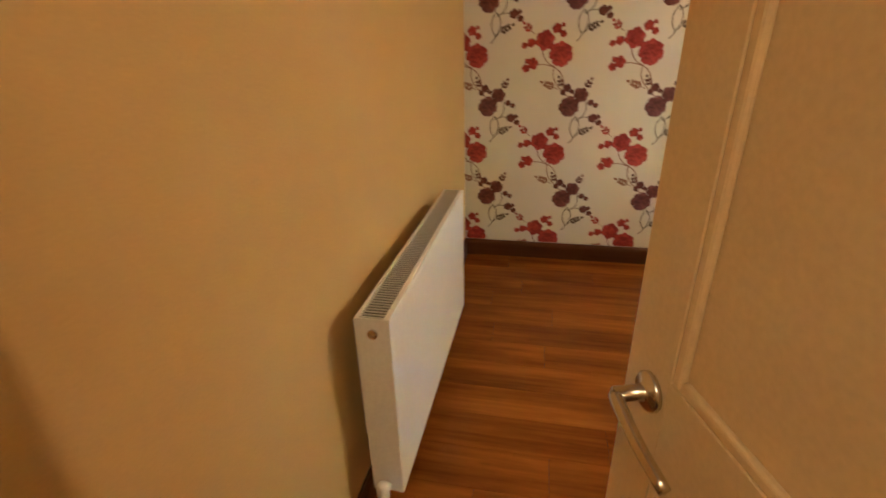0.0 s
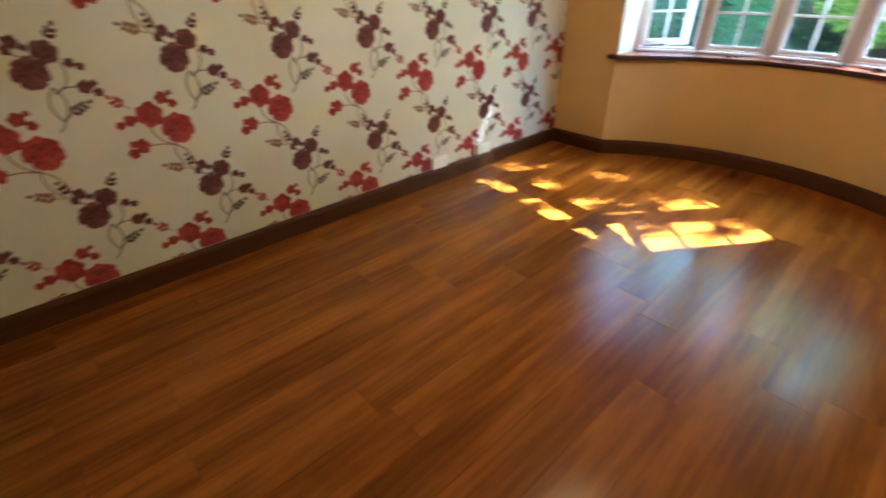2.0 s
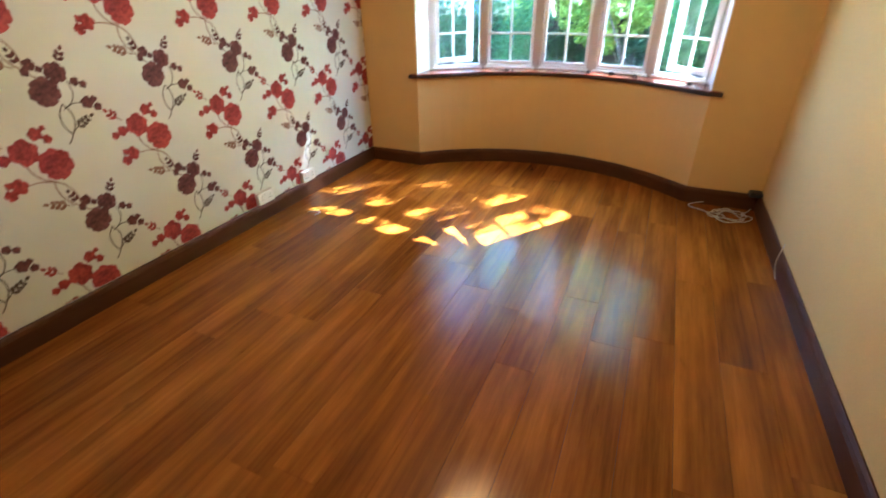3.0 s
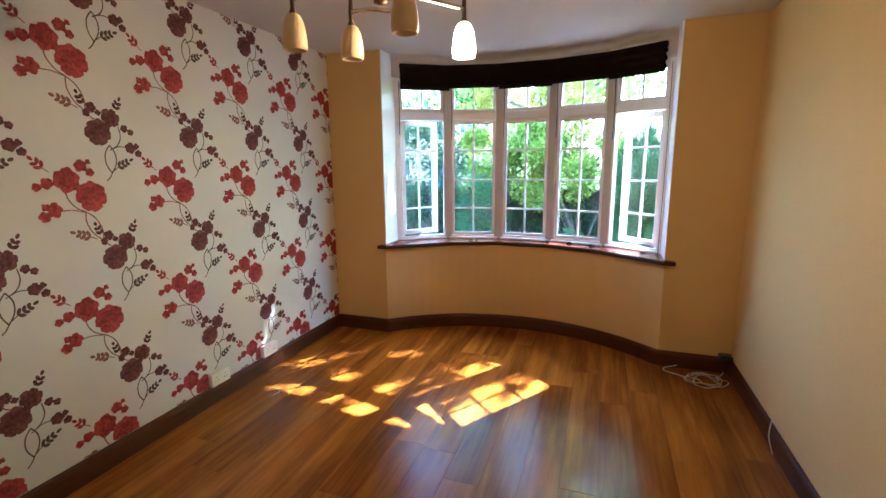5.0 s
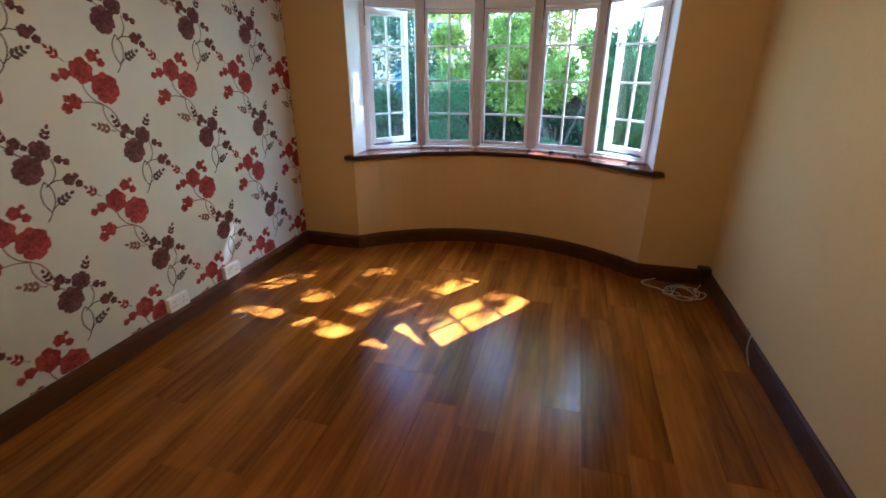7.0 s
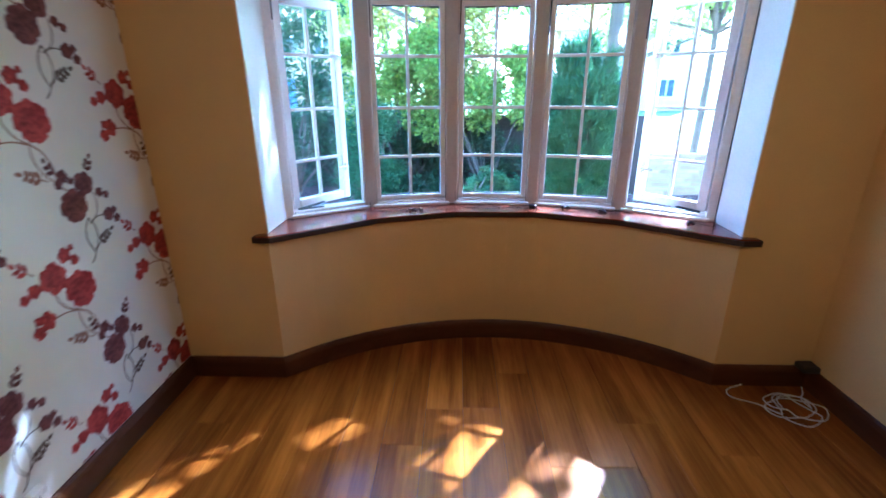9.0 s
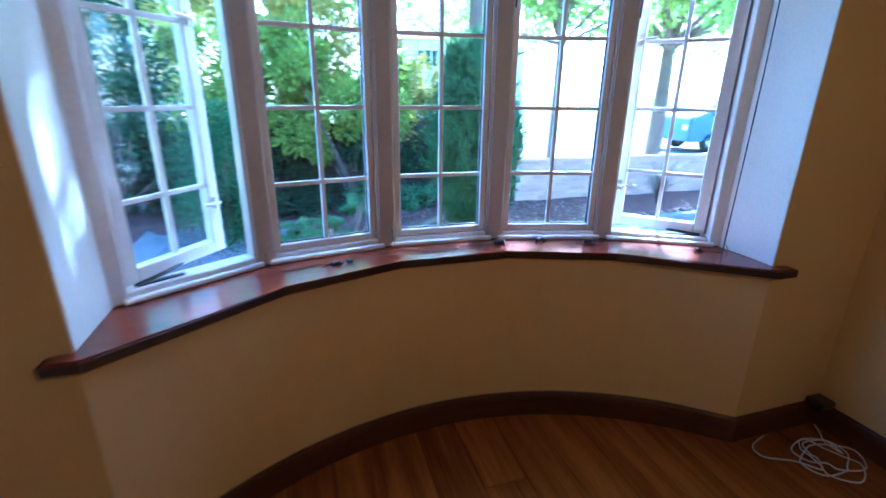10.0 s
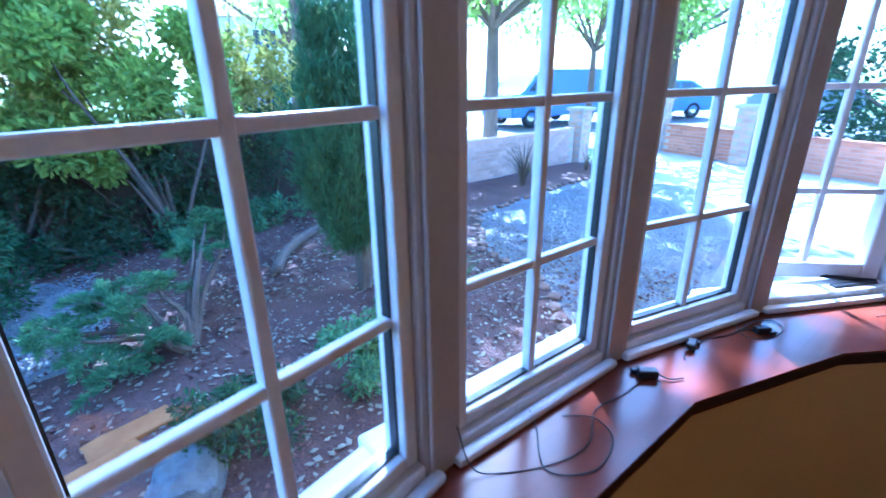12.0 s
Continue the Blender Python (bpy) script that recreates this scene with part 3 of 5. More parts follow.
# varnished inner sill, faceted like the window
front = [(BL - 0.05, -0.050), (BL + 0.03, -0.050), (0.985, 0.288), (1.40, 0.428), (1.845, 0.428), (2.262, 0.288), (BR - 0.02, -0.045), (BR + 0.06, -0.045)]
back = [(BR + 0.06, -0.002), (BR - 0.002, -0.002), (BR - 0.002, 0.262)] + [(CX + (x - CX) * 0.975, y - 0.041) for x, y in FACET[::-1]][1:-1] + [(BL + 0.002, 0.262), (BL + 0.002, -0.002), (BL - 0.05, -0.002)]
bm = prism(front + back, 0.769, 0.801)
bmesh.ops.bevel(bm, geom=[e for e in bm.edges if abs(e.verts[0].co.z - e.verts[1].co.z) < 1e-5 and all(v.co.y < 0.45 for v in e.verts)], offset=0.006, segments=2, affect="EDGES")
sill = tagged(part("window_sill", bm, M_SILL), "varnished red-brown wooden window sill, its edge darkened as shade", "window sill", kind="structure")

# thin dark strips paint the shade along the front and ends of the sill
for (xa, ya), (xb, yb) in zip([(BL - 0.05, -0.004)] + front, front + [(BR + 0.06, -0.004)]):
    a, b_ = Vector((xa, ya, 0)), Vector((xb, yb, 0))
    part("sill_edge", boxed((-0.001, -0.006, 0.770), ((b_ - a).length + 0.001, -0.0012, 0.797), 0.001), M_EDGE_SHADE, sill, "sill edge darkened as shade", m=Matrix.Translation(a) @ Matrix.Rotation(math.atan2(yb - ya, xb - xa), 4, "Z"))

# blind pulled up above the window
blind = thing("roman_blind", label="dark brown fabric blinds pulled up over the bay window", category="blind")
for i in range(5):
    m, L = facet_matrix(i)
    m = m @ Matrix.Translation((0, -0.105, 0))
    a, b = (0.045 if i == 0 else 0.012), (L - 0.045 if i == 4 else L - 0.012)
    bm = boxed((a, -0.02, 2.31), (b, 0.03, 2.345), 0.004)
    part("headrail", bm, M_BLIND, blind, m=m)
    z = 2.315
    for k in range(3):
        dz = 0.060 + 0.006 * math.sin(3 * i + k)
        bm = bmesh.new()
        nx = 9
        top, mid, low, bk = [], [], [], []
        for j in range(nx):
            x = a + (b - a) * j / (nx - 1)
            wob = 0.004 * math.sin(j * 1.7 + i + 2 * k)
            top.append(bm.verts.new((x, -0.024 + wob, z)))
            mid.append(bm.verts.new((x, -0.034 - 0.004 * k + wob, z - dz * 0.6)))
            low.append(bm.verts.new((x, -0.022 + wob, z - dz - 0.006 + 0.4 * wob)))
            bk.append(bm.verts.new((x, 0.028, z - dz * 0.5)))
        for j in range(nx - 1):
            for r, q in ((top, mid), (mid, low), (low, bk), (bk, top)):
                bm.faces.new((r[j], r[j + 1], q[j + 1], q[j]))
        part("fold", bm, M_BLIND, blind, m=m)
        z -= dz * 0.92
for i, (x, y) in enumerate(FACET):
    bm = bmesh.new()
    px, py = CX + (x - CX) * 0.955 + (0.035 if i < 5 else 0.0), y - 0.075
    zb = (1.02, 1.70, 1.72, 1.71, 1.68, 0.80)[i]
    if i == 0:
        zb = 1.75
    if i == 5:
        px, py = BR - 0.03, 0.20
    tube(bm, smooth_line([(px, py, 2.2), (px + 0.004, py - 0.005, (2.2 + zb) / 2), (px, py, zb)], 4), 0.0035 if i < 5 else 0.0025, 6)
    part("cord", bm, M_CORD, blind, "thin dark pull cord")

# ---- radiator ----
def radiator(x0, x1, y0, y1, z0, z1):
    r = thing("radiator", label="white enamelled panel radiator with a slotted top on the wall", category="radiator")
    for ya, yb in ((y1 - 0.022, y1), (y0, y0 + 0.02)):
        bm = bmesh.new()
        box(bm, (x0, ya, z0), (x1, yb, z1 - 0.012), None, 0.008)
        part("panel", bm, M_RAD, r, smooth=False)
    for x in (x0, x1):
        part("end_panel", boxed((x - 0.002, y0 + 0.001, z0 + 0.01), (x + 0.002, y1 - 0.001, z1 - 0.001), 0.001), M_RAD, r)
    gr = part("top_grille", boxed((x0, y0 + 0.001, z1 - 0.016), (x1, y0 + 0.012, z1), 0.002), M_RAD, r, "slotted grey top grille")
    part("grille_edge", boxed((x0, y1 - 0.018, z1 - 0.016), (x1, y1 - 0.001, z1), 0.002), M_RAD, gr)
    # solid dark block painting the shade seen between the slats
    part("grille_void_shade", boxed((x0 + 0.004, y0 + 0.013, z1 - 0.05), (x1 - 0.004, y1 - 0.019, z1 - 0.010)), M_DARK, gr)
    n = 84
    bm = boxed((-0.0022, y0 + 0.012, -0.003), (0.0022, y1 - 0.018, 0.0), 0)
    me = bpy.data.meshes.new("slat")
    bm.to_mesh(me)
    bm.free()
    me.materials.append(M_GRILLE)
    for i in range(n):
        piece("slat", me, gr, Matrix.Translation((x0 + 0.008 + (x1 - x0 - 0.016) * i / (n - 1), 0, z1 - 0.001)))
    bm = bmesh.new()
    lathe(bm, [(0, 0), (0.014, 0), (0.014, 0.006), (0.009, 0.007), (0.0085, 0.003), (0, 0.003)], 16, Matrix.Translation((x1 + 0.002, (y0 + y1) / 2, z1 - 0.045)) @ Matrix.Rotation(radians(90), 4, "Y"))
    part("bleed_plug", bm, M_CHROME, r, "round chrome bleed plug")
    for x, s in ((x1, 1), (x0, -1)):
        bm = bmesh.new()
        yc = (y0 + y1) / 2
        tube(bm, [(x - s * 0.01, yc, z0 + 0.035), (x + s * 0.045, yc, z0 + 0.035)], 0.012, 10)
        tube(bm, [(x + s * 0.045, yc, z0 + 0.045), (x + s * 0.045, yc, 0.0)], 0.008, 10)
        lathe(bm, [(0, 0.03), (0.018, 0.03), (0.02, 0.075), (0.014, 0.085), (0, 0.086)], 14, Matrix.Translation((x + s * 0.045, yc, z0)))
        part("valve", bm, M_PLASTIC if s > 0 else M_CHROME, r, "radiator valve with its pipe to the floor", True)
    for x in (x0 + 0.15, x1 - 0.15):
        part("bracket", boxed((x - 0.015, YS + 0.001, z0 + 0.08), (x + 0.015, y0 + 0.003, z1 - 0.1)), M_RAD, r)
    return r


radiator(1.05, 2.185, -4.138, -4.042, 0.18, 0.803)

# ---- ceiling lamp ----
def ceiling_light(cx, cy, zb, shades):
    """A hanging light: rod, two bowed bars and a bell shade on each end; zb is the bars' height."""
    L = thing("ceiling_light", Matrix.Translation((cx, cy, ZC)), "bronze ceiling light with curved bars and bell glass shades", "ceiling light")
    bm = bmesh.new()
    lathe(bm, [(0, 0), (0.06, 0), (0.062, -0.012), (0.045, -0.026), (0.012, -0.034), (0.009, zb - ZC + 0.02), (0.022, zb - ZC + 0.012), (0.024, zb - ZC - 0.012), (0, zb - ZC - 0.02)], 24)
    part("ceiling_rose", bm, M_BRONZE, L, smooth=True)
    s = [Vector((x - cx, y - cy, zb - ZC)) for x, y, lit in shades]
    for a, b, via in ((s[2], s[0], Vector((0.02, -0.13, zb - ZC - 0.015))), (s[1], s[3], Vector((0.0, 0.10, zb - ZC - 0.005)))):
        bm = bmesh.new()
        tube(bm, smooth_line([a, a.lerp(via, 0.55) + Vector((0, -0.02, 0)), via, via.lerp(b, 0.5) + Vector((0.02, 0, 0)), b], 6), 0.008, 10)
        part("bar", bm, M_CHROME, L, "bowed satin metal bar", True)
    bm = bmesh.new()
    tube(bm, [(0, 0, zb - ZC), s[3].lerp(s[0], 0.5)], 0.006, 8)
    part("arm", bm, M_BRONZE, L, smooth=True)
    for p, (x, y, lit) in zip(s, shades):
        m = Matrix.Translation(p)
        bm = bmesh.new()
        lathe(bm, [(0, 0.04), (0.007, 0.04), (0.0085, 0.0), (0.008, -0.03), (0.016, -0.05), (0.0, -0.052)], 12, m)
        part("lamp_holder", bm, M_BRONZE, L, smooth=True)
        bm = bmesh.new()
        prof = [(0.012, -0.046), (0.023, -0.053), (0.033, -0.075), (0.039, -0.105), (0.042, -0.145), (0.039, -0.163), (0.036, -0.163), (0.038, -0.140), (0.035, -0.10), (0.028, -0.075), (0.012, -0.056)]
        lathe(bm, prof, 24, m)
        part("shade", bm, M_SHADELIT if lit else M_SHADE, L, "glowing bell glass shade" if lit else "unlit amber bell glass shade", True)
    return L


SHADES = ((1.785, -1.89, True), (1.39, -2.0, False), (1.28, -2.19, False), (1.71, -2.25, False))
ceiling_light(1.55, -2.08, 2.045, SHADES)
bulb = new("bulb", bpy.data.lights.new("bulb", "POINT"))
bulb.data.energy, bulb.data.color, bulb.data.shadow_soft_size = 1.1, (1.0, 0.52, 0.17), 0.03
bulb.location = (1.785, -1.89, 1.862)

# ---- sockets on the skirting ----
def socket(y, w):
    s = thing("wall_socket", Matrix.Translation((0.0005, y, SK + 0.002)), "white plastic socket on the papered wall above the skirting", "socket", "sockets")
    part("plate", boxed((0, -w / 2, 0), (0.032, w / 2, 0.085), 0.004), M_PLASTIC, s)
    n = 2 if w > 0.1 else 1
    for k in range(n):
        c = (k - (n - 1) / 2) * w * 0.5
        for dy, dz, a, b in ((0, 0.058, 0.004, 0.010), (-0.011, 0.034, 0.008, 0.004), (0.011, 0.034, 0.008, 0.004)):
            part("slot", boxed((0.0315, c + dy - a / 2, dz - b / 2), (0.0328, c + dy + a / 2, dz + b / 2)), M_BLACK, s)
        part("switch", boxed((0.031, c + 0.022, 0.06), (0.036, c + 0.034, 0.076), 0.001), M_PLASTIC, s)
    return s


socket(-1.46, 0.146)
socket(-0.99, 0.146)

# ---- cables and clutter ----
def coil(name, pts, r, mat, label, category, n=6):
    bm = bmesh.new()
    tube(bm, smooth_line(pts, 7), r, n)
    return tagged(part(name, bm, mat, smooth=True), label, category)


rng = random.Random(4)
pts = []
for k in range(30):
    a = k * 0.78
    rr = 0.10 + 0.035 * math.sin(k * 1.3) + rng.uniform(-0.02, 0.02)
    pts.append((3.02 + rr * math.cos(a), -0.21 + rr * 0.85 * math.sin(a) + 0.01 * k / 30, 0.006 + 0.018 * (0.5 + 0.5 * math.sin(k * 2.1))))
pts = [(3.17, -0.05, 0.02), (3.15, -0.09, 0.012), (3.11, -0.14, 0.012)] + pts + [(2.88, -0.18, 0.01), (2.78, -0.13, 0.012), (2.79, -0.07, 0.012), (2.87, -0.05, 0.03)]
coil("cable", pts, 0.003, M_CABLE, "loose coil of pale cable on the floor in the corner", "cable")
coil("cable", [(3.19, -1.02, 0.01), (3.175, -0.98, 0.09), (3.19, -0.96, 0.20)], 0.003, M_CABLE, "short end of pale cable beside the skirting", "cable")
coil("cable", [(0.22, -1.28, 0.005), (0.27, -1.24, 0.006), (0.31, -1.26, 0.005), (0.30, -1.31, 0.005)], 0.003, M_CABLE, "short scrap of pale cable on the floor", "cable")


cb = thing("cable_box", Matrix.Translation((XE - 0.05, -0.05, SK)), "small black cable box on the skirting in the corner", "cable box")
part("body", boxed((-0.035, -0.03, 0.0005), (0.045, 0.045, 0.03), 0.005), M_BLACK, cb)
part("lid", boxed((-0.028, -0.024, 0.0302), (0.038, 0.038, 0.034), 0.001), M_BLACK, cb)


def sill_box(x, y, ang, s=1.0):
    b = thing("cable_clip", Matrix.Translation((x, y, 0.8015)) @ Matrix.Rotation(ang, 4, "Z") @ Matrix.Scale(s, 4), "small black plastic cord fitting lying on the sill", "cord fitting", "cord fittings")
    part("body", boxed((-0.020, -0.011, 0), (0.020, 0.011, 0.018), 0.004), M_BLACK, b)
    part("clip", boxed((0.012, -0.018, 0.0), (0.030, -0.006, 0.010), 0.003), M_BLACK, b)
    bm = bmesh.new()
    tube(bm, smooth_line([(-0.02, 0, 0.008), (-0.04, 0.012, 0.004), (-0.07, 0.006, 0.003)], 4), 0.0016, 6)
    part("lead", bm, M_CORD, b)
    return b


for x, y, a, s in ((1.85, 0.52, 2.4, 1.0), (2.03, 0.51, 0.3, 0.9), (2.22, 0.43, -0.6, 0.9), (1.16, 0.44, 0.5, 0.8), (1.21, 0.455, 2.0, 0.7), (2.60, 0.22, 0.2, 0.7)):
    sill_box(x, y, a, s)
zc = 0.8035
coil("cord", [(1.40, 0.60, 0.88), (1.405, 0.575, 0.82), (1.43, 0.55, zc), (1.52, 0.50, zc), (1.60, 0.49, zc), (1.68, 0.53, zc), (1.76, 0.52, zc), (1.84, 0.52, zc)], 0.0011, M_CORD, "thin black cord trailing over the sill", "cord")
coil("cord", [(1.57, 0.595, 0.82), (1.56, 0.57, zc), (1.50, 0.50, zc), (1.56, 0.45, zc), (1.64, 0.47, zc), (1.66, 0.52, zc), (1.62, 0.56, zc)], 0.0011, M_CORD, "thin black cord looped on the sill", "cord")
coil("cord", [(2.03, 0.51, zc), (2.09, 0.50, zc), (2.16, 0.47, zc), (2.25, 0.46, zc), (2.30, 0.43, zc), (2.27, 0.40, zc), (2.20, 0.41, zc), (2.17, 0.45, zc), (2.23, 0.49, zc), (2.31, 0.50, 0.82)], 0.0011, M_CORD, "tangle of thin black cord on the sill", "cord")
coil("cord", [(0.92, 0.47, 0.86), (0.93, 0.44, zc), (1.00, 0.42, zc), (1.10, 0.45, zc), (1.15, 0.44, zc)], 0.0011, M_CORD, "thin black cord trailing over the sill", "cord")
coil("cord", [(2.71, 0.20, 0.84), (2.70, 0.17, zc), (2.65, 0.20, zc), (2.58, 0.24, zc), (2.52, 0.27, zc)], 0.0011, M_CORD, "thin black cord lying in the corner of the sill", "cord")

# ---- wallpaper print ----
def disc(bm, pts, lift):
    vs = [bm.verts.new((lift, u, v)) for u, v in pts]
    bm.faces.new(vs)


def bloom(bm, u, v, r, n, rnd, lift=0.0012):
    """A flower head: an outer ring of broad scalloped petals, an inner ring and a heart."""
    turn = rnd.uniform(0, 6.3)
    r *= 0.95
    rings = ((0.58, 0.50, n), (0.30, 0.34, max(4, n - 1)), (0.0, 0.20, 1)) if r > 0.03 else ((0.52, 0.52, n), (0.0, 0.34, 1))
    for q, (out, size, count) in enumerate(rings):
        for k in range(count):
            a = turn + 0.5 * q + 2 * math.pi * (k + rnd.uniform(-0.12, 0.12)) / count
            cu, cv, pr = u + out * r * math.cos(a), v + out * r * math.sin(a), r * size * rnd.uniform(0.90, 1.06)
            pts = []
            for j in range(14):
                t = 2 * math.pi * j / 14
                w = pr * (1 + 0.09 * math.sin(5 * t + k))
                pts.append((cu + w * math.cos(t), cv + w * math.sin(t)))
            disc(bm, pts, lift + 0.0007 * q + 0.00008 * k)


def leaf(bm, u, v, ang, ln, w, lift=0.0012):
    c, s = math.cos(ang), math.sin(ang)
    pts = []
    for k in range(12):
        t = 2 * math.pi * k / 12
        a, b = ln * (0.5 - 0.5 * math.cos(t)), w * math.sin(t) * (0.6 + 0.4 * math.sin(min(math.pi, abs(t - math.pi))))
        pts.append((u + a * c - b * s, v + a * s + b * c))
    disc(bm, pts, lift)


def ribbon(bm, pts, w, lift=0.0008):
    P = smooth_line([(u, v, 0) for u, v in pts], 5)
    prev = None
    for i, p in enumerate(P):
        d = (P[min(i + 1, len(P) - 1)] - P[max(i - 1, 0)]).normalized()
        n = Vector((-d.y, d.x, 0)) * w
        cur = (bm.verts.new((lift, p.x + n.x, p.y + n.y)), bm.verts.new((lift, p.x - n.x, p.y - n.y)))
        if prev:
            bm.faces.new((prev[0], prev[1], cur[1], cur[0]))
        prev = cur


def lens_stem(st, u0, v0, u1, v1, bow, w=0.0030):
    """Two thin stems that part and meet again, like a lens."""
    du, dv = u1 - u0, v1 - v0
    for k, sgn in ((0, 1), (1, -1)):
        mid = [(u0 + du * f - sgn * dv * bow * b, v0 + dv * f + sgn * du * bow * b) for f, b in ((0.25, 0.8), (0.5, 1.0), (0.75, 0.75))]
        ribbon(st, [(u0, v0)] + mid + [(u1, v1)], w, 0.0008 + 0.0002 * k)


def sprig(bm, u, v, ang, n=3, ln=0.034, gap=0.022, spread=0.75):
    """A short twig with leaves in pairs."""
    c, s_ = math.cos(ang), math.sin(ang)
    for k in range(n):
        a, b = u + c * gap * k, v + s_ * gap * k
        for side in (-1, 1):
            leaf(bm, a, b, ang + side * spread, ln * (1 - 0.12 * k), 0.0085)
    leaf(bm, u + c * gap * n, v + s_ * gap * n, ang, ln * 0.8, 0.008)


def motif(seed, plum):
    """One printed spray: flower heads, buds and leaf sprigs, and its stems; u runs along the wall, v up."""
    rnd = random.Random(seed)
    bm, st = bmesh.new(), bmesh.new()
    if not plum:
        for u, v, r, n in ((0, 0, 0.072, 7), (-0.098, 0.078, 0.058, 6), (-0.030, 0.142, 0.030, 5), (0.008, 0.112, 0.022, 5), (0.006, 0.160, 0.014, 4),
                           (-0.178, 0.066, 0.027, 5), (-0.218, 0.052, 0.020, 5), (-0.165, -0.052, 0.036, 5), (-0.205, -0.078, 0.026, 5), (-0.196, -0.036, 0.019, 4)):
            bloom(bm, u, v, r, n, rnd)
        sprig(bm, -0.185, 0.135, 2.35, 2)
        sprig(st, -0.030, -0.190, 2.75, 3)
        ribbon(st, [(-0.110, 0.040), (-0.100, -0.010), (-0.070, -0.050), (-0.035, -0.070)], 0.0030)
        ribbon(st, [(-0.140, -0.058), (-0.090, -0.058), (-0.040, -0.072)], 0.0026)
        ribbon(st, [(-0.16, 0.115), (-0.185, 0.135)], 0.0022)
        lens_stem(st, -0.035, -0.070, 0.030, -0.215, 0.16)
        ribbon(st, [(0.030, -0.215), (0.050, -0.240), (0.066, -0.250)], 0.0030)
        ribbon(st, [(0.000, -0.205), (-0.030, -0.190)], 0.0022)
    else:
        for u, v, r, n in ((0, 0, 0.063, 7), (0.066, 0.070, 0.046, 6), (-0.020, 0.112, 0.026, 5), (-0.044, 0.085, 0.019, 5), (0.010, 0.090, 0.016, 4),
                           (0.128, 0.022, 0.021, 5), (0.160, 0.006, 0.018, 5), (0.150, -0.072, 0.030, 5), (0.188, -0.098, 0.020, 5), (0.182, -0.062, 0.016, 4)):
            bloom(bm, u, v, r, n, rnd)
        sprig(bm, 0.095, 0.115, 1.05, 2, 0.030)
        sprig(bm, -0.055, 0.125, 1.95, 2, 0.026)
        sprig(st, 0.075, -0.165, 0.45, 3, 0.032)
        ribbon(st, [(0.100, 0.030), (0.105, -0.020), (0.085, -0.060), (0.045, -0.085)], 0.0026)
        ribbon(st, [(0.130, -0.070), (0.090, -0.066), (0.050, -0.082)], 0.0024)
        lens_stem(st, 0.045, -0.060, 0.040, -0.195, 0.20)
        ribbon(st, [(0.040, -0.195), (0.028, -0.215), (0.010, -0.232)], 0.0028)
        ribbon(st, [(0.050, -0.185), (0.075, -0.165)], 0.0022)
    out = []
    for b, name in ((bm, "flower_print"), (st, "stem_print")):
        b.normal_update()
        me = bpy.data.meshes.new(name)
        b.to_mesh(me)
        b.free()
        out.append(me)
    return out


PU, PV = 0.513, 0.607
for (u0, v0, flip, mat, smat) in ((-1.560, 0.755, False, M_RED, M_STEM), (-1.485, 0.448, True, M_PLUM, M_STEMDARK)):
    heads, stems = motif(3 + flip, flip)
    heads.materials.append(mat)
    stems.materials.append(smat)
    for i in range(-4, 7):
        for j in range(-1, 4):
            u, v = u0 - PU * i, v0 + PV * j
            if YS + 0.26 < u < -0.24 and 0.05 < v < ZC + 0.05:
                lo_cut, hi_cut = v - 0.25 < SK, v + 0.18 > ZC
                edge = False
            else:
                lo_cut = hi_cut = False
                edge = True
            if u < YS - 0.25 or u > 0.25 or v < -0.1 or v > ZC + 0.25:
                continue
            for me in (heads, stems):
                use = me
                if lo_cut or hi_cut or edge:
                    b = bmesh.new()
                    b.from_mesh(me)
                    for co, no in (((0, 0, SK + 0.002 - v), (0, 0, -1)), ((0, 0, ZC - 0.002 - v), (0, 0, 1)), ((0, YS + 0.002 - u, 0), (0, -1, 0)), ((0, -0.002 - u, 0), (0, 1, 0))):
                        bmesh.ops.bisect_plane(b, geom=b.verts[:] + b.edges[:] + b.faces[:], plane_co=co, plane_no=no, clear_outer=True)
                    if not b.faces:
                        b.free()
                        continue
                    use = bpy.data.meshes.new(me.name)
                    b.to_mesh(use)
                    b.free()
                    use.materials.append(me.materials[0])
                piece(me.name.split(".")[0], use, wall_west, Matrix.Translation((0.0, u, v)))

# ---- garden and street ----
rg = random.Random(11)
ground = tagged(part("ground", boxed((-300, -300, GROUND - 0.5), (300, 300, GROUND - 0.03)), M_LAWN), "rough grass and earth stretching to the horizon", "ground", kind="structure")


def patch(name, outline, z, mat, label, cat, seed, amp=0.02, cell=0.25):
    """An uneven sheet of ground inside an outline."""
    bm = bmesh.new()
    vs = [bm.verts.new((x, y, 0)) for x, y in outline]
    bm.faces.new(vs)
    xs, ys = [p[0] for p in outline], [p[1] for p in outline]
    for ax, lo, hi in ((0, min(xs), max(xs)), (1, min(ys), max(ys))):
        k = lo + cell
        while k < hi:
            co = (k, 0, 0) if ax == 0 else (0, k, 0)
            no = (1, 0, 0) if ax == 0 else (0, 1, 0)
            bmesh.ops.bisect_plane(bm, geom=bm.verts[:] + bm.edges[:] + bm.faces[:], plane_co=co, plane_no=no)
            k += cell
    for v in bm.verts:
        v.co.z = z + amp * noise.noise(Vector((v.co.x * 1.3 + seed, v.co.y * 1.3, 0.3)))
    r = bmesh.ops.extrude_face_region(bm, geom=bm.faces[:])
    for v in [g for g in r["geom"] if isinstance(g, bmesh.types.BMVert)]:
        v.co.z -= 0.2
    bmesh.ops.recalc_face_normals(bm, faces=bm.faces[:])
    return tagged(part(name, bm, mat, smooth=False), label, cat, kind="structure")


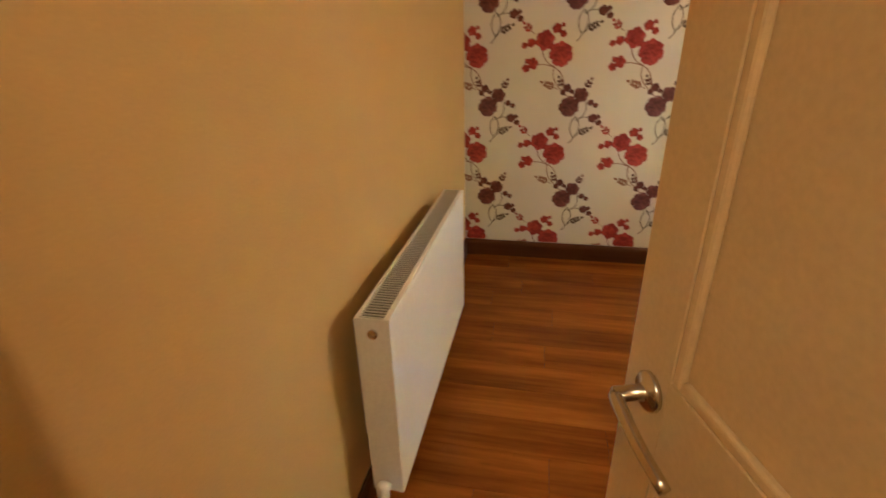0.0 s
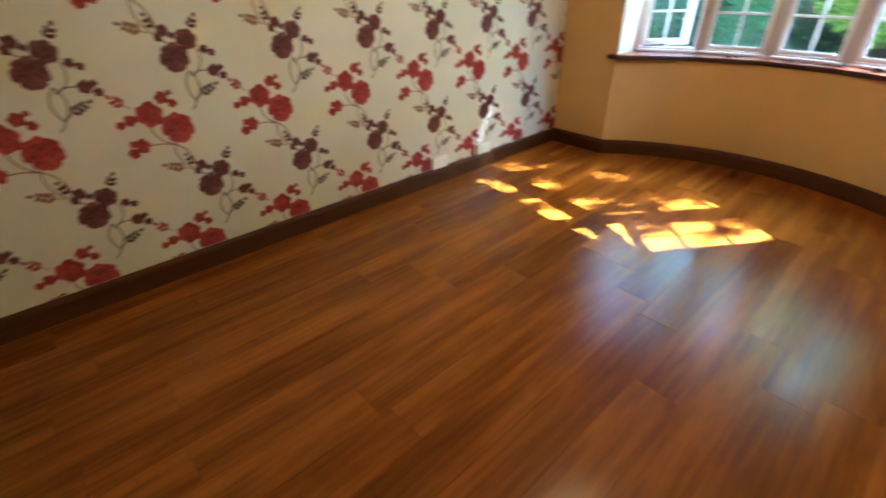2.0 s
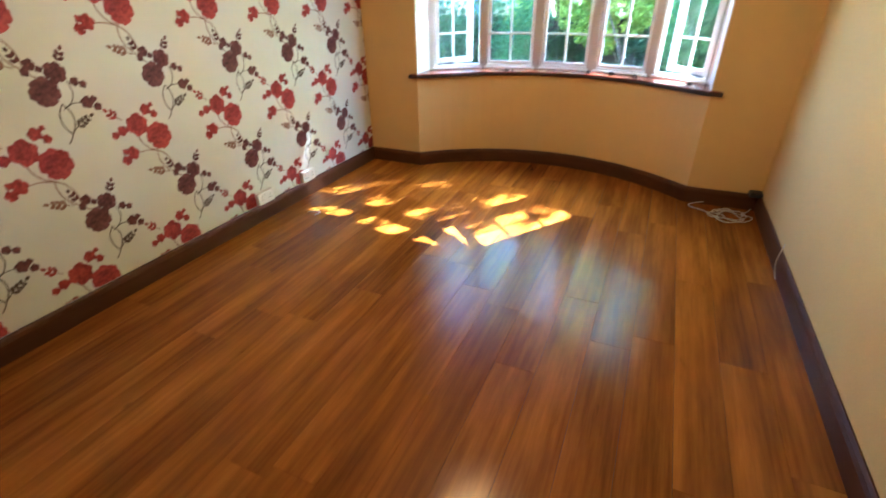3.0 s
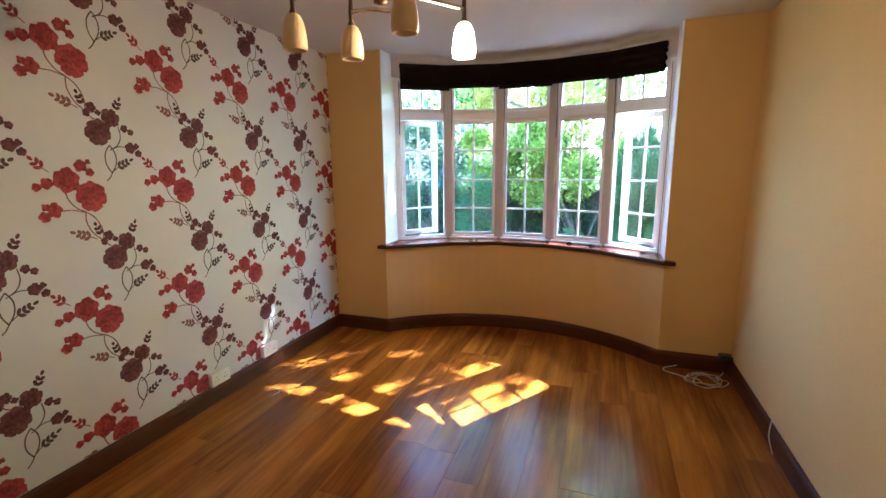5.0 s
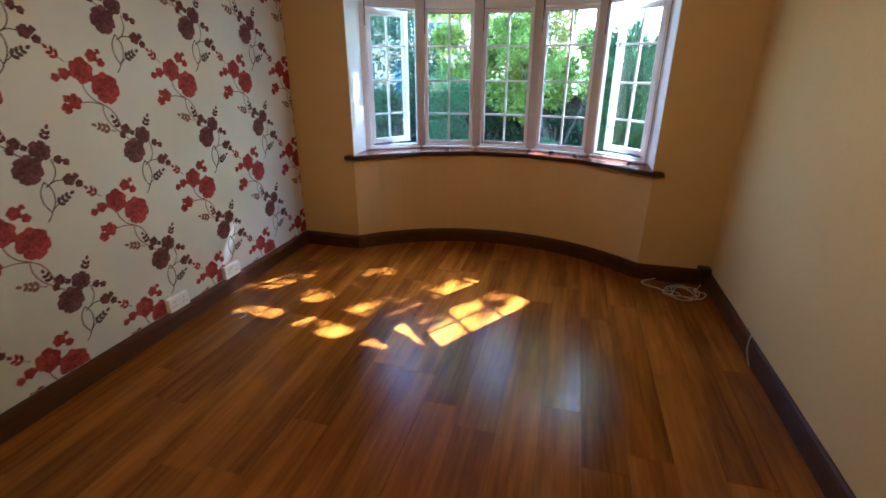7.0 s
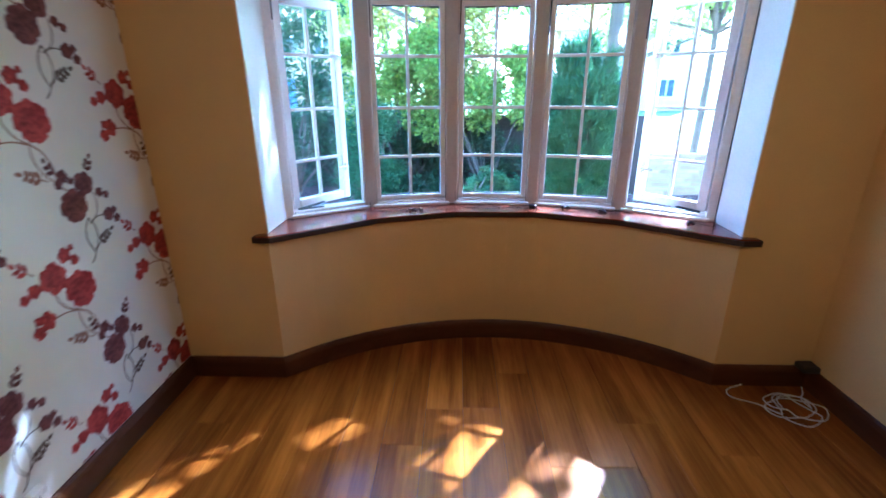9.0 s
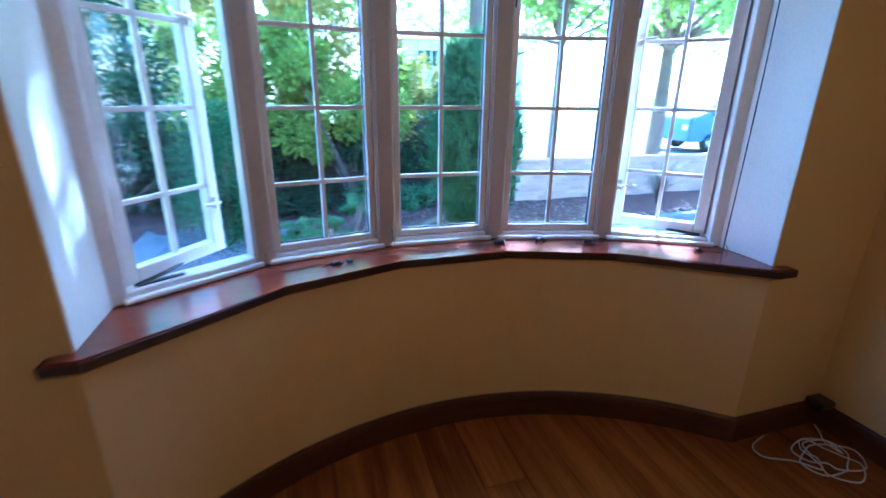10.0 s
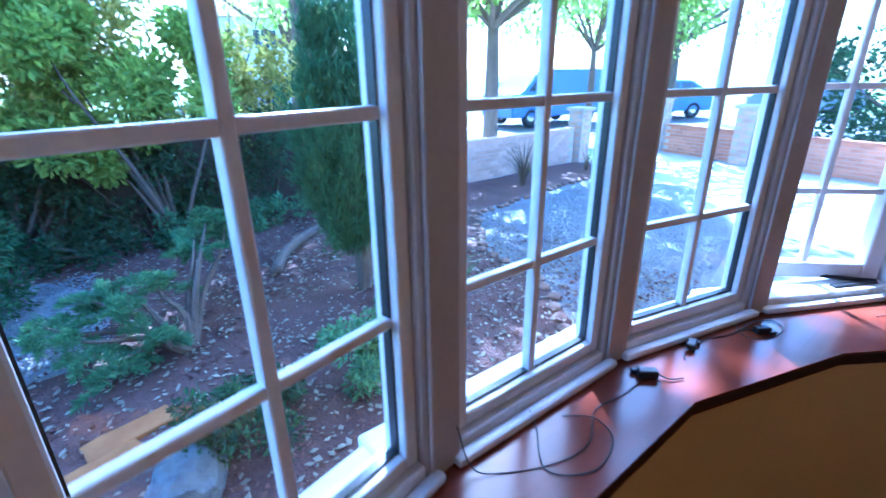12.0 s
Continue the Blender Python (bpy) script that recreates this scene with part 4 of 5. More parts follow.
BED = [(-3.0, 0.3), (2.9, 0.3), (3.5, 1.6), (4.2, 2.6), (4.35, 3.6), (5.4, 4.7), (7.6, 4.9), (9.6, 4.9), (9.6, 6.1), (-3.0, 8.2)]
patch("garden_bed", BED, GROUND, M_SOIL, "red-brown bark mulch bed with fallen leaves", "flower bed", 1, 0.03, 0.3)
patch("gravel_path", [(2.9, 0.3), (6.0, -1.0), (9.0, 3.5), (8.0, 4.9), (7.6, 4.9), (5.4, 4.7), (4.35, 3.6), (4.2, 2.6), (3.5, 1.6)], GROUND - 0.012, M_GRAVEL, "pale grey gravel path beside the bed", "gravel", 2, 0.012, 0.4)
patch("gravel_patch", [(-1.0, 3.6), (0.75, 3.7), (1.05, 4.9), (0.6, 5.6), (-1.0, 5.6)], GROUND + 0.012, M_GRAVEL, "patch of grey gravel in the bed", "gravel", 5, 0.01, 0.3)
patch("driveway", [(6.0, -1.0), (8, -6), (16, -6), (16, 2), (12.3, 5.5), (9.6, 6.0), (9.6, 4.9), (8.0, 4.9), (9.0, 3.5)], GROUND - 0.006, M_PAVE, "pale sunlit paved driveway", "driveway", 3, 0.008, 0.8)
patch("pavement", [(-40, 9.6), (9.0, 8.0), (13, 6.2), (17, 1.0), (22, -20), (24, -20), (19, 2.0), (15, 8.0), (10, 10.0), (-40, 11.6)], GROUND + 0.0, M_PAVE, "pale concrete pavement along the street", "pavement", 4, 0.0, 3.0)
patch("road", [(-40, 11.8), (10, 10.2), (15.2, 8.2), (19.2, 2.2), (24.2, -20), (34, -20), (29, 4), (22, 15), (12, 18.5), (-40, 20)], GROUND - 0.02, M_ROAD, "sunlit grey street", "road", 4, 0.0, 4.0)


def scatter(name, n, where, size, mat, label, cat, seed, flat=0.3, z=GROUND, clumps=None):
    """Countless small pieces lying on the ground."""
    r = random.Random(seed)
    verts, faces = [], []
    while len(faces) < n * 5:
        x, y = where(r)
        s = size * r.uniform(0.5, 1.5)
        a = r.uniform(0, 6.3)
        h = s * flat * r.uniform(0.6, 1.4)
        tx, ty = r.uniform(-0.3, 0.3), r.uniform(-0.3, 0.3)
        b = len(verts)
        zz = z + 0.02 * noise.noise(Vector((x * 1.3, y * 1.3, 0)))
        for k in range(4):
            aa = a + k * math.pi / 2 + r.uniform(-0.3, 0.3)
            rr = s * (1.0 if k % 2 else r.uniform(0.4, 0.8))
            verts.append((x + rr * math.cos(aa), y + rr * math.sin(aa), zz + h * 0.3 + rr * (tx * math.cos(aa) + ty * math.sin(aa))))
        verts.append((x, y, zz + h))
        verts.append((x, y, zz - 0.01))
        for k in range(4):
            faces.append((b + k, b + (k + 1) % 4, b + 4))
        faces.append((b + 3, b + 2, b + 1, b))
    me = bpy.data.meshes.new(name)
    me.from_pydata(verts, [], faces)
    me.materials.append(mat)
    return tagged(new(name, me), label, cat, kind="stuff")


scatter("bark_mulch", 9000, lambda r: (r.uniform(-0.6, 5.2), 0.7 + 6.0 * r.random() ** 1.3), 0.022, M_CHIP, "countless red-brown bark chips on the bed", "mulch", 1, 0.5)
scatter("fallen_leaves", 7500, lambda r: (r.uniform(-0.5, 5.5), r.uniform(0.9, 6.4)), 0.021, M_LITTER, "pale fallen leaves scattered over the mulch", "leaves", 2, 0.15, GROUND + 0.015)
scatter("gravel_stones", 14000, lambda r: (lambda a, b: (4.2 + 3.4 * a + 0.7 * b - 0.5 * (1 - b), 1.6 + 2.9 * b + 0.1 * a))(r.random(), r.random()), 0.011, M_STONE, "pale grey gravel stones", "gravel", 3, 0.8, GROUND)
scatter("gravel_stones", 6500, lambda r: (r.uniform(-0.6, 1.0), r.uniform(3.7, 5.5)), 0.014, M_STONE, "grey gravel stones in the bed", "gravel", 4, 0.8, GROUND + 0.02)


def foliage(bm_parts, n, where, size, seed, droop=0.0, thin=0.5):
    """Blades of foliage: folded leaves at points from a function, turned outwards."""
    r = random.Random(seed)
    verts, faces = bm_parts
    for _ in range(n):
        p, out = where(r)
        out = Vector(out)
        d = (out + Vector((r.uniform(-0.8, 0.8), r.uniform(-0.8, 0.8), r.uniform(-0.6, 0.8) - droop)))
        d = d.normalized() if d.length > 1e-4 else Vector((0, 0, 1))
        s = d.cross(Vector((r.uniform(-1, 1), r.uniform(-1, 1), r.uniform(-1, 1))))
        if s.length < 1e-3:
            continue
        s.normalize()
        nn = s.cross(d)
        L = size * r.uniform(0.6, 1.4)
        w = L * thin * 0.5
        p = Vector(p)
        b = len(verts)
        verts += [tuple(p), tuple(p + d * L * 0.5 + s * w + nn * w * 0.4), tuple(p + d * L), tuple(p + d * L * 0.5 - s * w + nn * w * 0.4)]
        faces += [(b, b + 1, b + 2), (b, b + 2, b + 3)]


def leaf_mesh(name, n, where, size, mat, parent, seed, droop=0.0, thin=0.5, label=""):
    parts = ([], [])
    foliage(parts, n, where, size, seed, droop, thin)
    me = bpy.data.meshes.new(name)
    me.from_pydata(parts[0], [], parts[1])
    me.materials.append(mat)
    ob = new(name, me)
    ob.parent = parent
    if label:
        ob["label"] = label
    return ob


def clumps(r, centres, spread):
    c = centres[r.randrange(len(centres))]
    v = Vector((r.gauss(0, 1), r.gauss(0, 1), r.gauss(0, 1)))
    v = v.normalized() * (r.random() ** 0.4)
    k = c[3] * spread
    return Vector(c[:3]) + v * k, v


def limbs(bm, base, tips, r0, r1=0.006, seed=0):
    rr = random.Random(seed)
    for t in tips:
        a, b = Vector(base), Vector(t)
        m1 = a.lerp(b, 0.4) + Vector((rr.uniform(-0.06, 0.06), rr.uniform(-0.06, 0.06), 0.05))
        m2 = a.lerp(b, 0.75) + Vector((rr.uniform(-0.05, 0.05), rr.uniform(-0.05, 0.05), 0.03))
        tube(bm, smooth_line([a, m1, m2, b], 3), r0, 6, r1)


# conifer
CON = (2.74, 3.62)
con = thing("conifer", Matrix.Translation((CON[0] + 0.12, CON[1] - 0.08, GROUND)), "dense dark green upright conifer in the bed", "conifer")
bm = bmesh.new()
limbs(bm, (0, 0, -0.05), [(0.06, 0, 1.6), (-0.08, 0.04, 1.4), (0.13, -0.07, 1.2), (-0.13, -0.08, 1.1)], 0.06, 0.01, 1)
part("trunk", bm, M_BARK, con)


CSPIRES = [(-0.04, 0.0, 2.28, 0.32), (0.20, -0.06, 2.05, 0.28), (-0.20, 0.05, 2.20, 0.27), (0.06, 0.18, 2.15, 0.27), (-0.03, -0.19, 1.90, 0.28), (0.30, 0.08, 1.80, 0.24), (-0.29, -0.08, 1.75, 0.22)]


def conifer_points(r):
    """Upright flames of foliage crowded together, each with its own tip."""
    sx, sy, top, rad = CSPIRES[r.randrange(len(CSPIRES))]
    a, h = r.uniform(0, 2 * math.pi), r.random() ** 0.9
    z = 0.38 + h * (top - 0.38)
    k = rad * (0.42 + 0.58 * math.sin(math.pi * min(1.0, h * 0.62 + 0.16))) * (1.0 - max(0.0, h - 0.66) / 0.34 * 0.92)
    k *= (1 - 0.4 * r.random() ** 2.0) * (0.82 + 0.22 * math.sin(4 * a + 9 * h + sx * 7))
    g = 0.55 + 0.45 * min(1.0, h / 0.45)
    return (sx * g + k * math.cos(a), sy * g + k * math.sin(a), z), (0.45 * math.cos(a), 0.45 * math.sin(a), 0.95)


rt = random.Random(23)
TUFTS = [conifer_points(rt) for _ in range(900)]


def conifer_needles(r):
    """Needles gathered in upright tufts, with dark gaps between them."""
    (x, y, z), d = TUFTS[r.randrange(len(TUFTS))]
    k = r.random()
    return (x + d[0] * 0.11 * k + r.gauss(0, 0.026), y + d[1] * 0.11 * k + r.gauss(0, 0.026), z + 0.15 * k + r.gauss(0, 0.03)), d


leaf_mesh("crown", 44000, conifer_needles, 0.062, M_CONIFER, con, 5, 0.0, 0.2)

# low juniper near the window
jun = thing("juniper_bush", Matrix.Translation((1.30, 3.62, GROUND)), "low spreading blue-green juniper with a leaning woody stem", "bush")
bm = bmesh.new()
JTIPS = [(-0.62, 0.10, 0.34), (-0.48, -0.12, 0.28), (-0.36, 0.22, 0.40), (-0.18, 0.02, 0.42), (0.02, 0.16, 0.44), (-0.08, -0.24, 0.22), (0.36, 0.42, 0.60), (0.52, 0.60, 0.72), (0.62, 0.52, 0.62), (-0.30, -0.30, 0.16)]
limbs(bm, (0.12, -0.12, -0.05), JTIPS, 0.034, 0.006, 2)
part("branches", bm, M_BARK, jun)
rj = random.Random(19)
JSPRAY = []
for tip in JTIPS:
    for _ in range(9):
        a, el = rj.uniform(0, 6.3), rj.uniform(-0.1, 0.5)
        ln = rj.uniform(0.10, 0.22)
        p = Vector(tip) + Vector((rj.uniform(-0.10, 0.10), rj.uniform(-0.10, 0.10), rj.uniform(-0.10, 0.05)))
        JSPRAY.append((p, Vector((math.cos(a) * math.cos(el), math.sin(a) * math.cos(el), math.sin(el))) * ln))


def juniper_points(r):
    """Needles along feathery sprays that reach out from the branch tips."""
    p, d = JSPRAY[r.randrange(len(JSPRAY))]
    k = r.random()
    w = 0.028 * (1.1 - k)
    q = p + d * k + Vector((r.gauss(0, w), r.gauss(0, w), r.gauss(0, w * 0.6) - 0.05 * k * k))
    return (q.x, q.y, max(0.03, q.z)), tuple(d.normalized() * 0.9)


leaf_mesh("foliage", 24000, juniper_points, 0.046, M_JUNIPER, jun, 6, 0.0, 0.16)


def shrub(name, x, y, centres, n, size, mat, label, seed, z=GROUND, thin=0.5, trunk=0.03, stems=9):
    s = thing(name, Matrix.Translation((x, y, z)), label, "shrub")
    bm = bmesh.new()
    limbs(bm, (0, 0, -0.05), [c[:3] for c in centres[:stems]], trunk, 0.004, seed)
    part("branches", bm, M_BARK, s)
    leaf_mesh("foliage", n, lambda r: clumps(r, centres, 1.0), size, mat, s, seed, 0.1, thin)
    return s


def cloud(seed, n, sx, sy, z0, z1, r0, r1):
    rr = random.Random(seed)
    return [(rr.uniform(-sx, sx), rr.uniform(-sy, sy), rr.uniform(z0, z1), rr.uniform(r0, r1)) for _ in range(n)]


# shrubs along the fence
shrub("shrub", 1.9, 6.2, cloud(1, 34, 1.0, 0.35, 0.9, 2.4, 0.14, 0.32), 12000, 0.085, M_SHRUB, "bright green broad-leaved shrub rising above the fence", 21)
shrub("shrub", 0.4, 6.4, cloud(2, 32, 0.9, 0.35, 1.0, 2.7, 0.14, 0.32), 11000, 0.085, M_SHRUB, "bright green broad-leaved shrub rising above the fence", 22)
shrub("gold_shrub", 0.6, 6.8, cloud(3, 46, 1.5, 0.4, 1.5, 3.9, 0.16, 0.36), 11000, 0.085, M_YELLOW, "yellow-leaved shrub behind the green one", 23)
shrub("gold_shrub", 3.0, 6.5, cloud(4, 18, 0.6, 0.25, 1.1, 2.2, 0.14, 0.28), 4500, 0.075, M_YELLOW, "yellow-green shrub beside the conifer", 24)
shrub("evergreen_shrub", 0.12, 4.75, cloud(5, 22, 0.30, 0.35, 0.15, 1.55, 0.18, 0.30), 11000, 0.055, M_CONIFER, "dark rounded evergreen beside the gravel", 25, thin=0.35)
shrub("evergreen_shrub", -1.4, 5.6, cloud(6, 30, 0.9, 0.6, 0.3, 3.2, 0.25, 0.45), 9000, 0.08, M_IVY, "tall dark evergreen in the corner of the garden", 26)
shrub("ground_cover", 2.6, 6.0, cloud(7, 18, 0.9, 0.25, 0.05, 0.3, 0.08, 0.16), 3000, 0.06, M_JUNIPER, "low bluish ground cover along the fence", 27, trunk=0.008)
shrub("ground_cover", 1.2, 5.9, cloud(8, 12, 0.6, 0.25, 0.05, 0.3, 0.08, 0.15), 1800, 0.06, M_IVY, "low dark ground cover along the fence", 28, trunk=0.008)
shrub("climber", 2.9, 6.25, cloud(9, 26, 1.1, 0.10, 0.3, 1.3, 0.10, 0.22), 3500, 0.06, M_IVY, "dark climber hanging over the fence", 29, trunk=0.012)
shrub("climber", 0.6, 6.45, cloud(10, 26, 1.2, 0.10, 0.3, 1.3, 0.10, 0.22), 3500, 0.06, M_IVY, "dark climber hanging over the fence", 30, trunk=0.012)
shrub("climber", 1.7, 6.3, cloud(13, 40, 2.2, 0.12, 0.15, 1.35, 0.12, 0.26), 7000, 0.065, M_IVY, "dark ivy covering the fence boards", 33, trunk=0.012)
shrub("climber", -0.8, 6.6, cloud(14, 34, 1.4, 0.12, 0.15, 1.35, 0.12, 0.26), 5000, 0.065, M_IVY, "dark ivy covering the fence boards", 34, trunk=0.012)
shrub("small_bush", 2.25, 2.35, cloud(11, 16, 0.28, 0.22, 0.08, 0.38, 0.07, 0.14), 2600, 0.04, M_JUNIPER, "small grey-green bush under the window", 31, trunk=0.01)
shrub("small_bush", 1.45, 2.3, cloud(12, 14, 0.25, 0.22, 0.08, 0.36, 0.07, 0.14), 2400, 0.04, M_IVY, "small dark bush under the window", 32, trunk=0.01)


shrub("bare_shrub", 0.3, 7.3, cloud(15, 70, 1.3, 0.35, 0.9, 3.6, 0.15, 0.3), 900, 0.05, M_YELLOW, "tangle of bare dark twigs with a few yellow leaves", 35, trunk=0.012, stems=70)
shrub("bare_shrub", 2.5, 7.1, cloud(16, 60, 1.2, 0.35, 0.9, 3.0, 0.15, 0.3), 700, 0.05, M_YELLOW, "tangle of bare dark twigs with a few yellow leaves", 36, trunk=0.012, stems=60)


def strap_plant(name, x, y, n, h, mat, label, seed):
    s = thing(name, Matrix.Translation((x, y, GROUND)), label, "plant")
    r = random.Random(seed)
    bm = bmesh.new()
    for _ in range(n):
        a, ln, lean = r.uniform(0, 6.3), h * r.uniform(0.6, 1.2), r.uniform(0.2, 0.9)
        d = Vector((math.cos(a), math.sin(a), 0))
        sd = Vector((-d.y, d.x, 0))
        prev = None
        for k in range(5):
            t = k / 4
            p = d * (ln * lean * t * t + 0.02) + Vector((0, 0, ln * (t - 0.35 * lean * t * t) - 0.03))
            w = 0.011 * (1 - t) + 0.001
            cur = (bm.verts.new(p + sd * w), bm.verts.new(p - sd * w))
            if prev:
                bm.faces.new((prev[0], prev[1], cur[1], cur[0]))
            prev = cur
    part("leaves", bm, mat, s)
    return s


strap_plant("strap_leaved_plant", 3.5, 2.95, 60, 0.30, M_GRASSY, "clump of bright green strap leaves in the bed", 1)
strap_plant("strap_leaved_plant", 3.75, 3.3, 40, 0.25, M_GRASSY, "clump of bright green strap leaves in the bed", 2)
strap_plant("dead_plant", 7.0, 5.3, 75, 0.95, M_DRY, "dry dead plant with drooping leaves by the wall", 3)
strap_plant("dead_plant", 9.0, 5.4, 24, 0.55, M_DRY, "dry dead plant with drooping leaves by the wall", 4)

# edging
coil("log_edging", [(2.35, 4.35, GROUND + 0.04), (2.6, 4.75, GROUND + 0.05), (2.95, 5.1, GROUND + 0.05), (3.3, 5.35, GROUND + 0.04)], 0.055, M_BARK, "row of weathered logs edging the bed", "edging", 10)
stone = bmesh.new()
bmesh.ops.create_icosphere(stone, subdivisions=2, radius=0.06)
for v in stone.verts:
    v.co *= 1 + 0.25 * noise.noise(v.co * 14)
    v.co.z *= 0.6
sme = bpy.data.meshes.new("edging_stone")
stone.to_mesh(sme)
stone.free()
sme.materials.append(M_EDGING)
edge = [Vector((x, y, 0)) for x, y in ((3.6, 1.9), (4.2, 2.6), (4.3, 3.5), (5.2, 4.55), (7.4, 4.85), (9.4, 4.85))]
for a, b in zip(edge, edge[1:]):
    k = max(2, int((b - a).length / 0.17))
    for i in range(k):
        p = a.lerp(b, i / k)
        ob = new("edging_stone", sme)
        ob.matrix_basis = Matrix.Translation((p.x + rg.uniform(-0.03, 0.03), p.y + rg.uniform(-0.03, 0.03), GROUND + 0.015)) @ Matrix.Rotation(rg.uniform(0, 6), 4, "Z")
        tagged(ob, "rough brown edging stone between bed and gravel", "stone", "edging stones")

for x, y, w, d, turn in ((0.96, 2.76, 0.44, 0.17, 0.22), (0.84, 2.57, 0.34, 0.17, 0.28)):
    bm = boxed((-w / 2, -d / 2, -0.04), (w / 2, d / 2, 0.028), 0.010)
    bmesh.ops.subdivide_edges(bm, edges=[e for e in bm.edges if e.calc_length() > 0.15], cuts=4)
    for v in bm.verts:
        v.co += Vector((0.02 * noise.noise(v.co * 7), 0.02 * noise.noise(v.co * 7 + Vector((3, 0, 0))), 0))
    tagged(part("stepping_slab", bm, M_SLAB, m=Matrix.Translation((x, y, GROUND)) @ Matrix.Rotation(turn, 4, "Z")), "flat orange sandstone slab lying in the mulch", "slab", "stepping slabs")


def rock(x, y, s, seed, label):
    bm = bmesh.new()
    bmesh.ops.create_icosphere(bm, subdivisions=3, radius=s)
    for v in bm.verts:
        q = v.co / s
        v.co = v.co * (1 + 0.35 * noise.noise(q * 1.3 + Vector((seed, 0, 0))) + 0.10 * noise.noise(q * 4 + Vector((0, seed, 0))))
        v.co.z = max(-0.4 * s, v.co.z * 0.75)
    tagged(part("rock", bm, M_ROCK, m=Matrix.Translation((x, y, GROUND + 0.3 * s))), label, "rock", "rocks")


rock(1.36, 2.50, 0.09, 2.0, "pale grey garden rock in the mulch")
rock(1.12, 2.18, 0.17, 5.0, "dark grey garden rock under the window")
rock(1.60, 2.52, 0.10, 9.0, "dark grey garden rock under the window")

# fence behind the shrubs
fence = thing("fence", label="dark weathered close-boarded garden fence", category="fence", kind="structure")
bm = boxed((-0.064, -0.011, 0), (0.064, 0.011, 1.35), 0.003)
fme = bpy.data.meshes.new("board")
bm.to_mesh(fme)
bm.free()
fme.materials.append(M_FENCE)
p0, p1 = Vector((-3.0, 6.95, GROUND)), Vector((4.6, 6.1, GROUND))
fa = math.atan2(p1.y - p0.y, p1.x - p0.x)
for i in range(64):
    piece("board", fme, fence, Matrix.Translation(p0.lerp(p1, i / 63) + Vector((0, 0.008 * (i % 2), rg.uniform(-0.015, 0.015)))) @ Matrix.Rotation(fa, 4, "Z"))
for z in (0.3, 1.1):
    part("rail", boxed((0, 0.022, z), ((p1 - p0).length, 0.06, z + 0.07), 0.004), M_FENCE, fence, m=Matrix.Translation(p0) @ Matrix.Rotation(fa, 4, "Z"))

# brick walls and gate pillars
BW, BH, BD, J = 0.215, 0.065, 0.1025, 0.010
bm = boxed((-BW / 2, -BD / 2, 0), (BW / 2, BD / 2, BH), 0.003)
brick_me = bpy.data.meshes.new("brick")
bm.to_mesh(brick_me)
bm.free()


def brick_run(name, a, b, courses, mat, label, z=GROUND, single=True):
    """A garden wall: mortar core with bricks standing proud of the joints, and a coping."""
    a, b = Vector((*a, z)), Vector((*b, z))
    L = (b - a).length
    m = Matrix.Translation(a) @ Matrix.Rotation(math.atan2(b.y - a.y, b.x - a.x), 4, "Z")
    H = courses * (BH + J)
    w = thing(name, m, label, "garden wall", kind="structure")
    part("core", boxed((0, -BD / 2 + 0.004, -0.3), (L, BD / 2 - 0.004, H)), M_MORTAR, w)
    me = brick_me.copy()
    me.materials.append(mat)
    if single:
        for c in range(courses):
            n = int(L / (BW + J))
            for k in range(n):
                x = (k + 0.5 + 0.5 * (c % 2)) * (BW + J)
                if x + BW / 2 > L:
                    continue
                piece("brick", me, w, Matrix.Translation((x, 0, c * (BH + J) + J)))
    part("coping", boxed((0, -BD / 2 - 0.02, H + 0.002), (L, BD / 2 + 0.02, H + 0.055), 0.01), mat, w)
    return w


def pillar(x, y, h, label, mat=M_BRICKBUFF):
    p = thing("gate_pillar", Matrix.Translation((x, y, GROUND)), label, "gate pillar", "gate pillars")
    part("shaft", boxed((-0.165, -0.165, -0.1), (0.165, 0.165, h)), M_MORTAR, p)
    me = brick_me.copy()
    me.materials.append(mat)
    n = int(h / (BH + J))
    for c in range(n):
        for k in range(4):
            rot = Matrix.Rotation(k * math.pi / 2, 4, "Z")
            piece("brick", me, p, rot @ Matrix.Translation((0.057 if c % 2 else -0.057, -0.122, c * (BH + J) + J)))
    part("cap", boxed((-0.22, -0.22, h), (0.22, 0.22, h + 0.07), 0.015), M_MORTAR, p)
    return p


brick_run("garden_wall_1", (4.6, 6.1), (9.5, 6.15), 9, M_BRICKBUFF, "weathered buff and red brick garden wall")
brick_run("garden_wall_2", (12.2, 5.4), (11.3, 0.8), 8, M_BRICK, "low orange brick garden wall in the sun")
pillar(9.75, 6.15, 1.05, "square buff brick gate pillar at the drive")
pillar(12.3, 5.65, 1.2, "square buff brick gate pillar at the drive")
pillar(11.75, 3.6, 1.1, "square buff brick gate pillar at the drive")

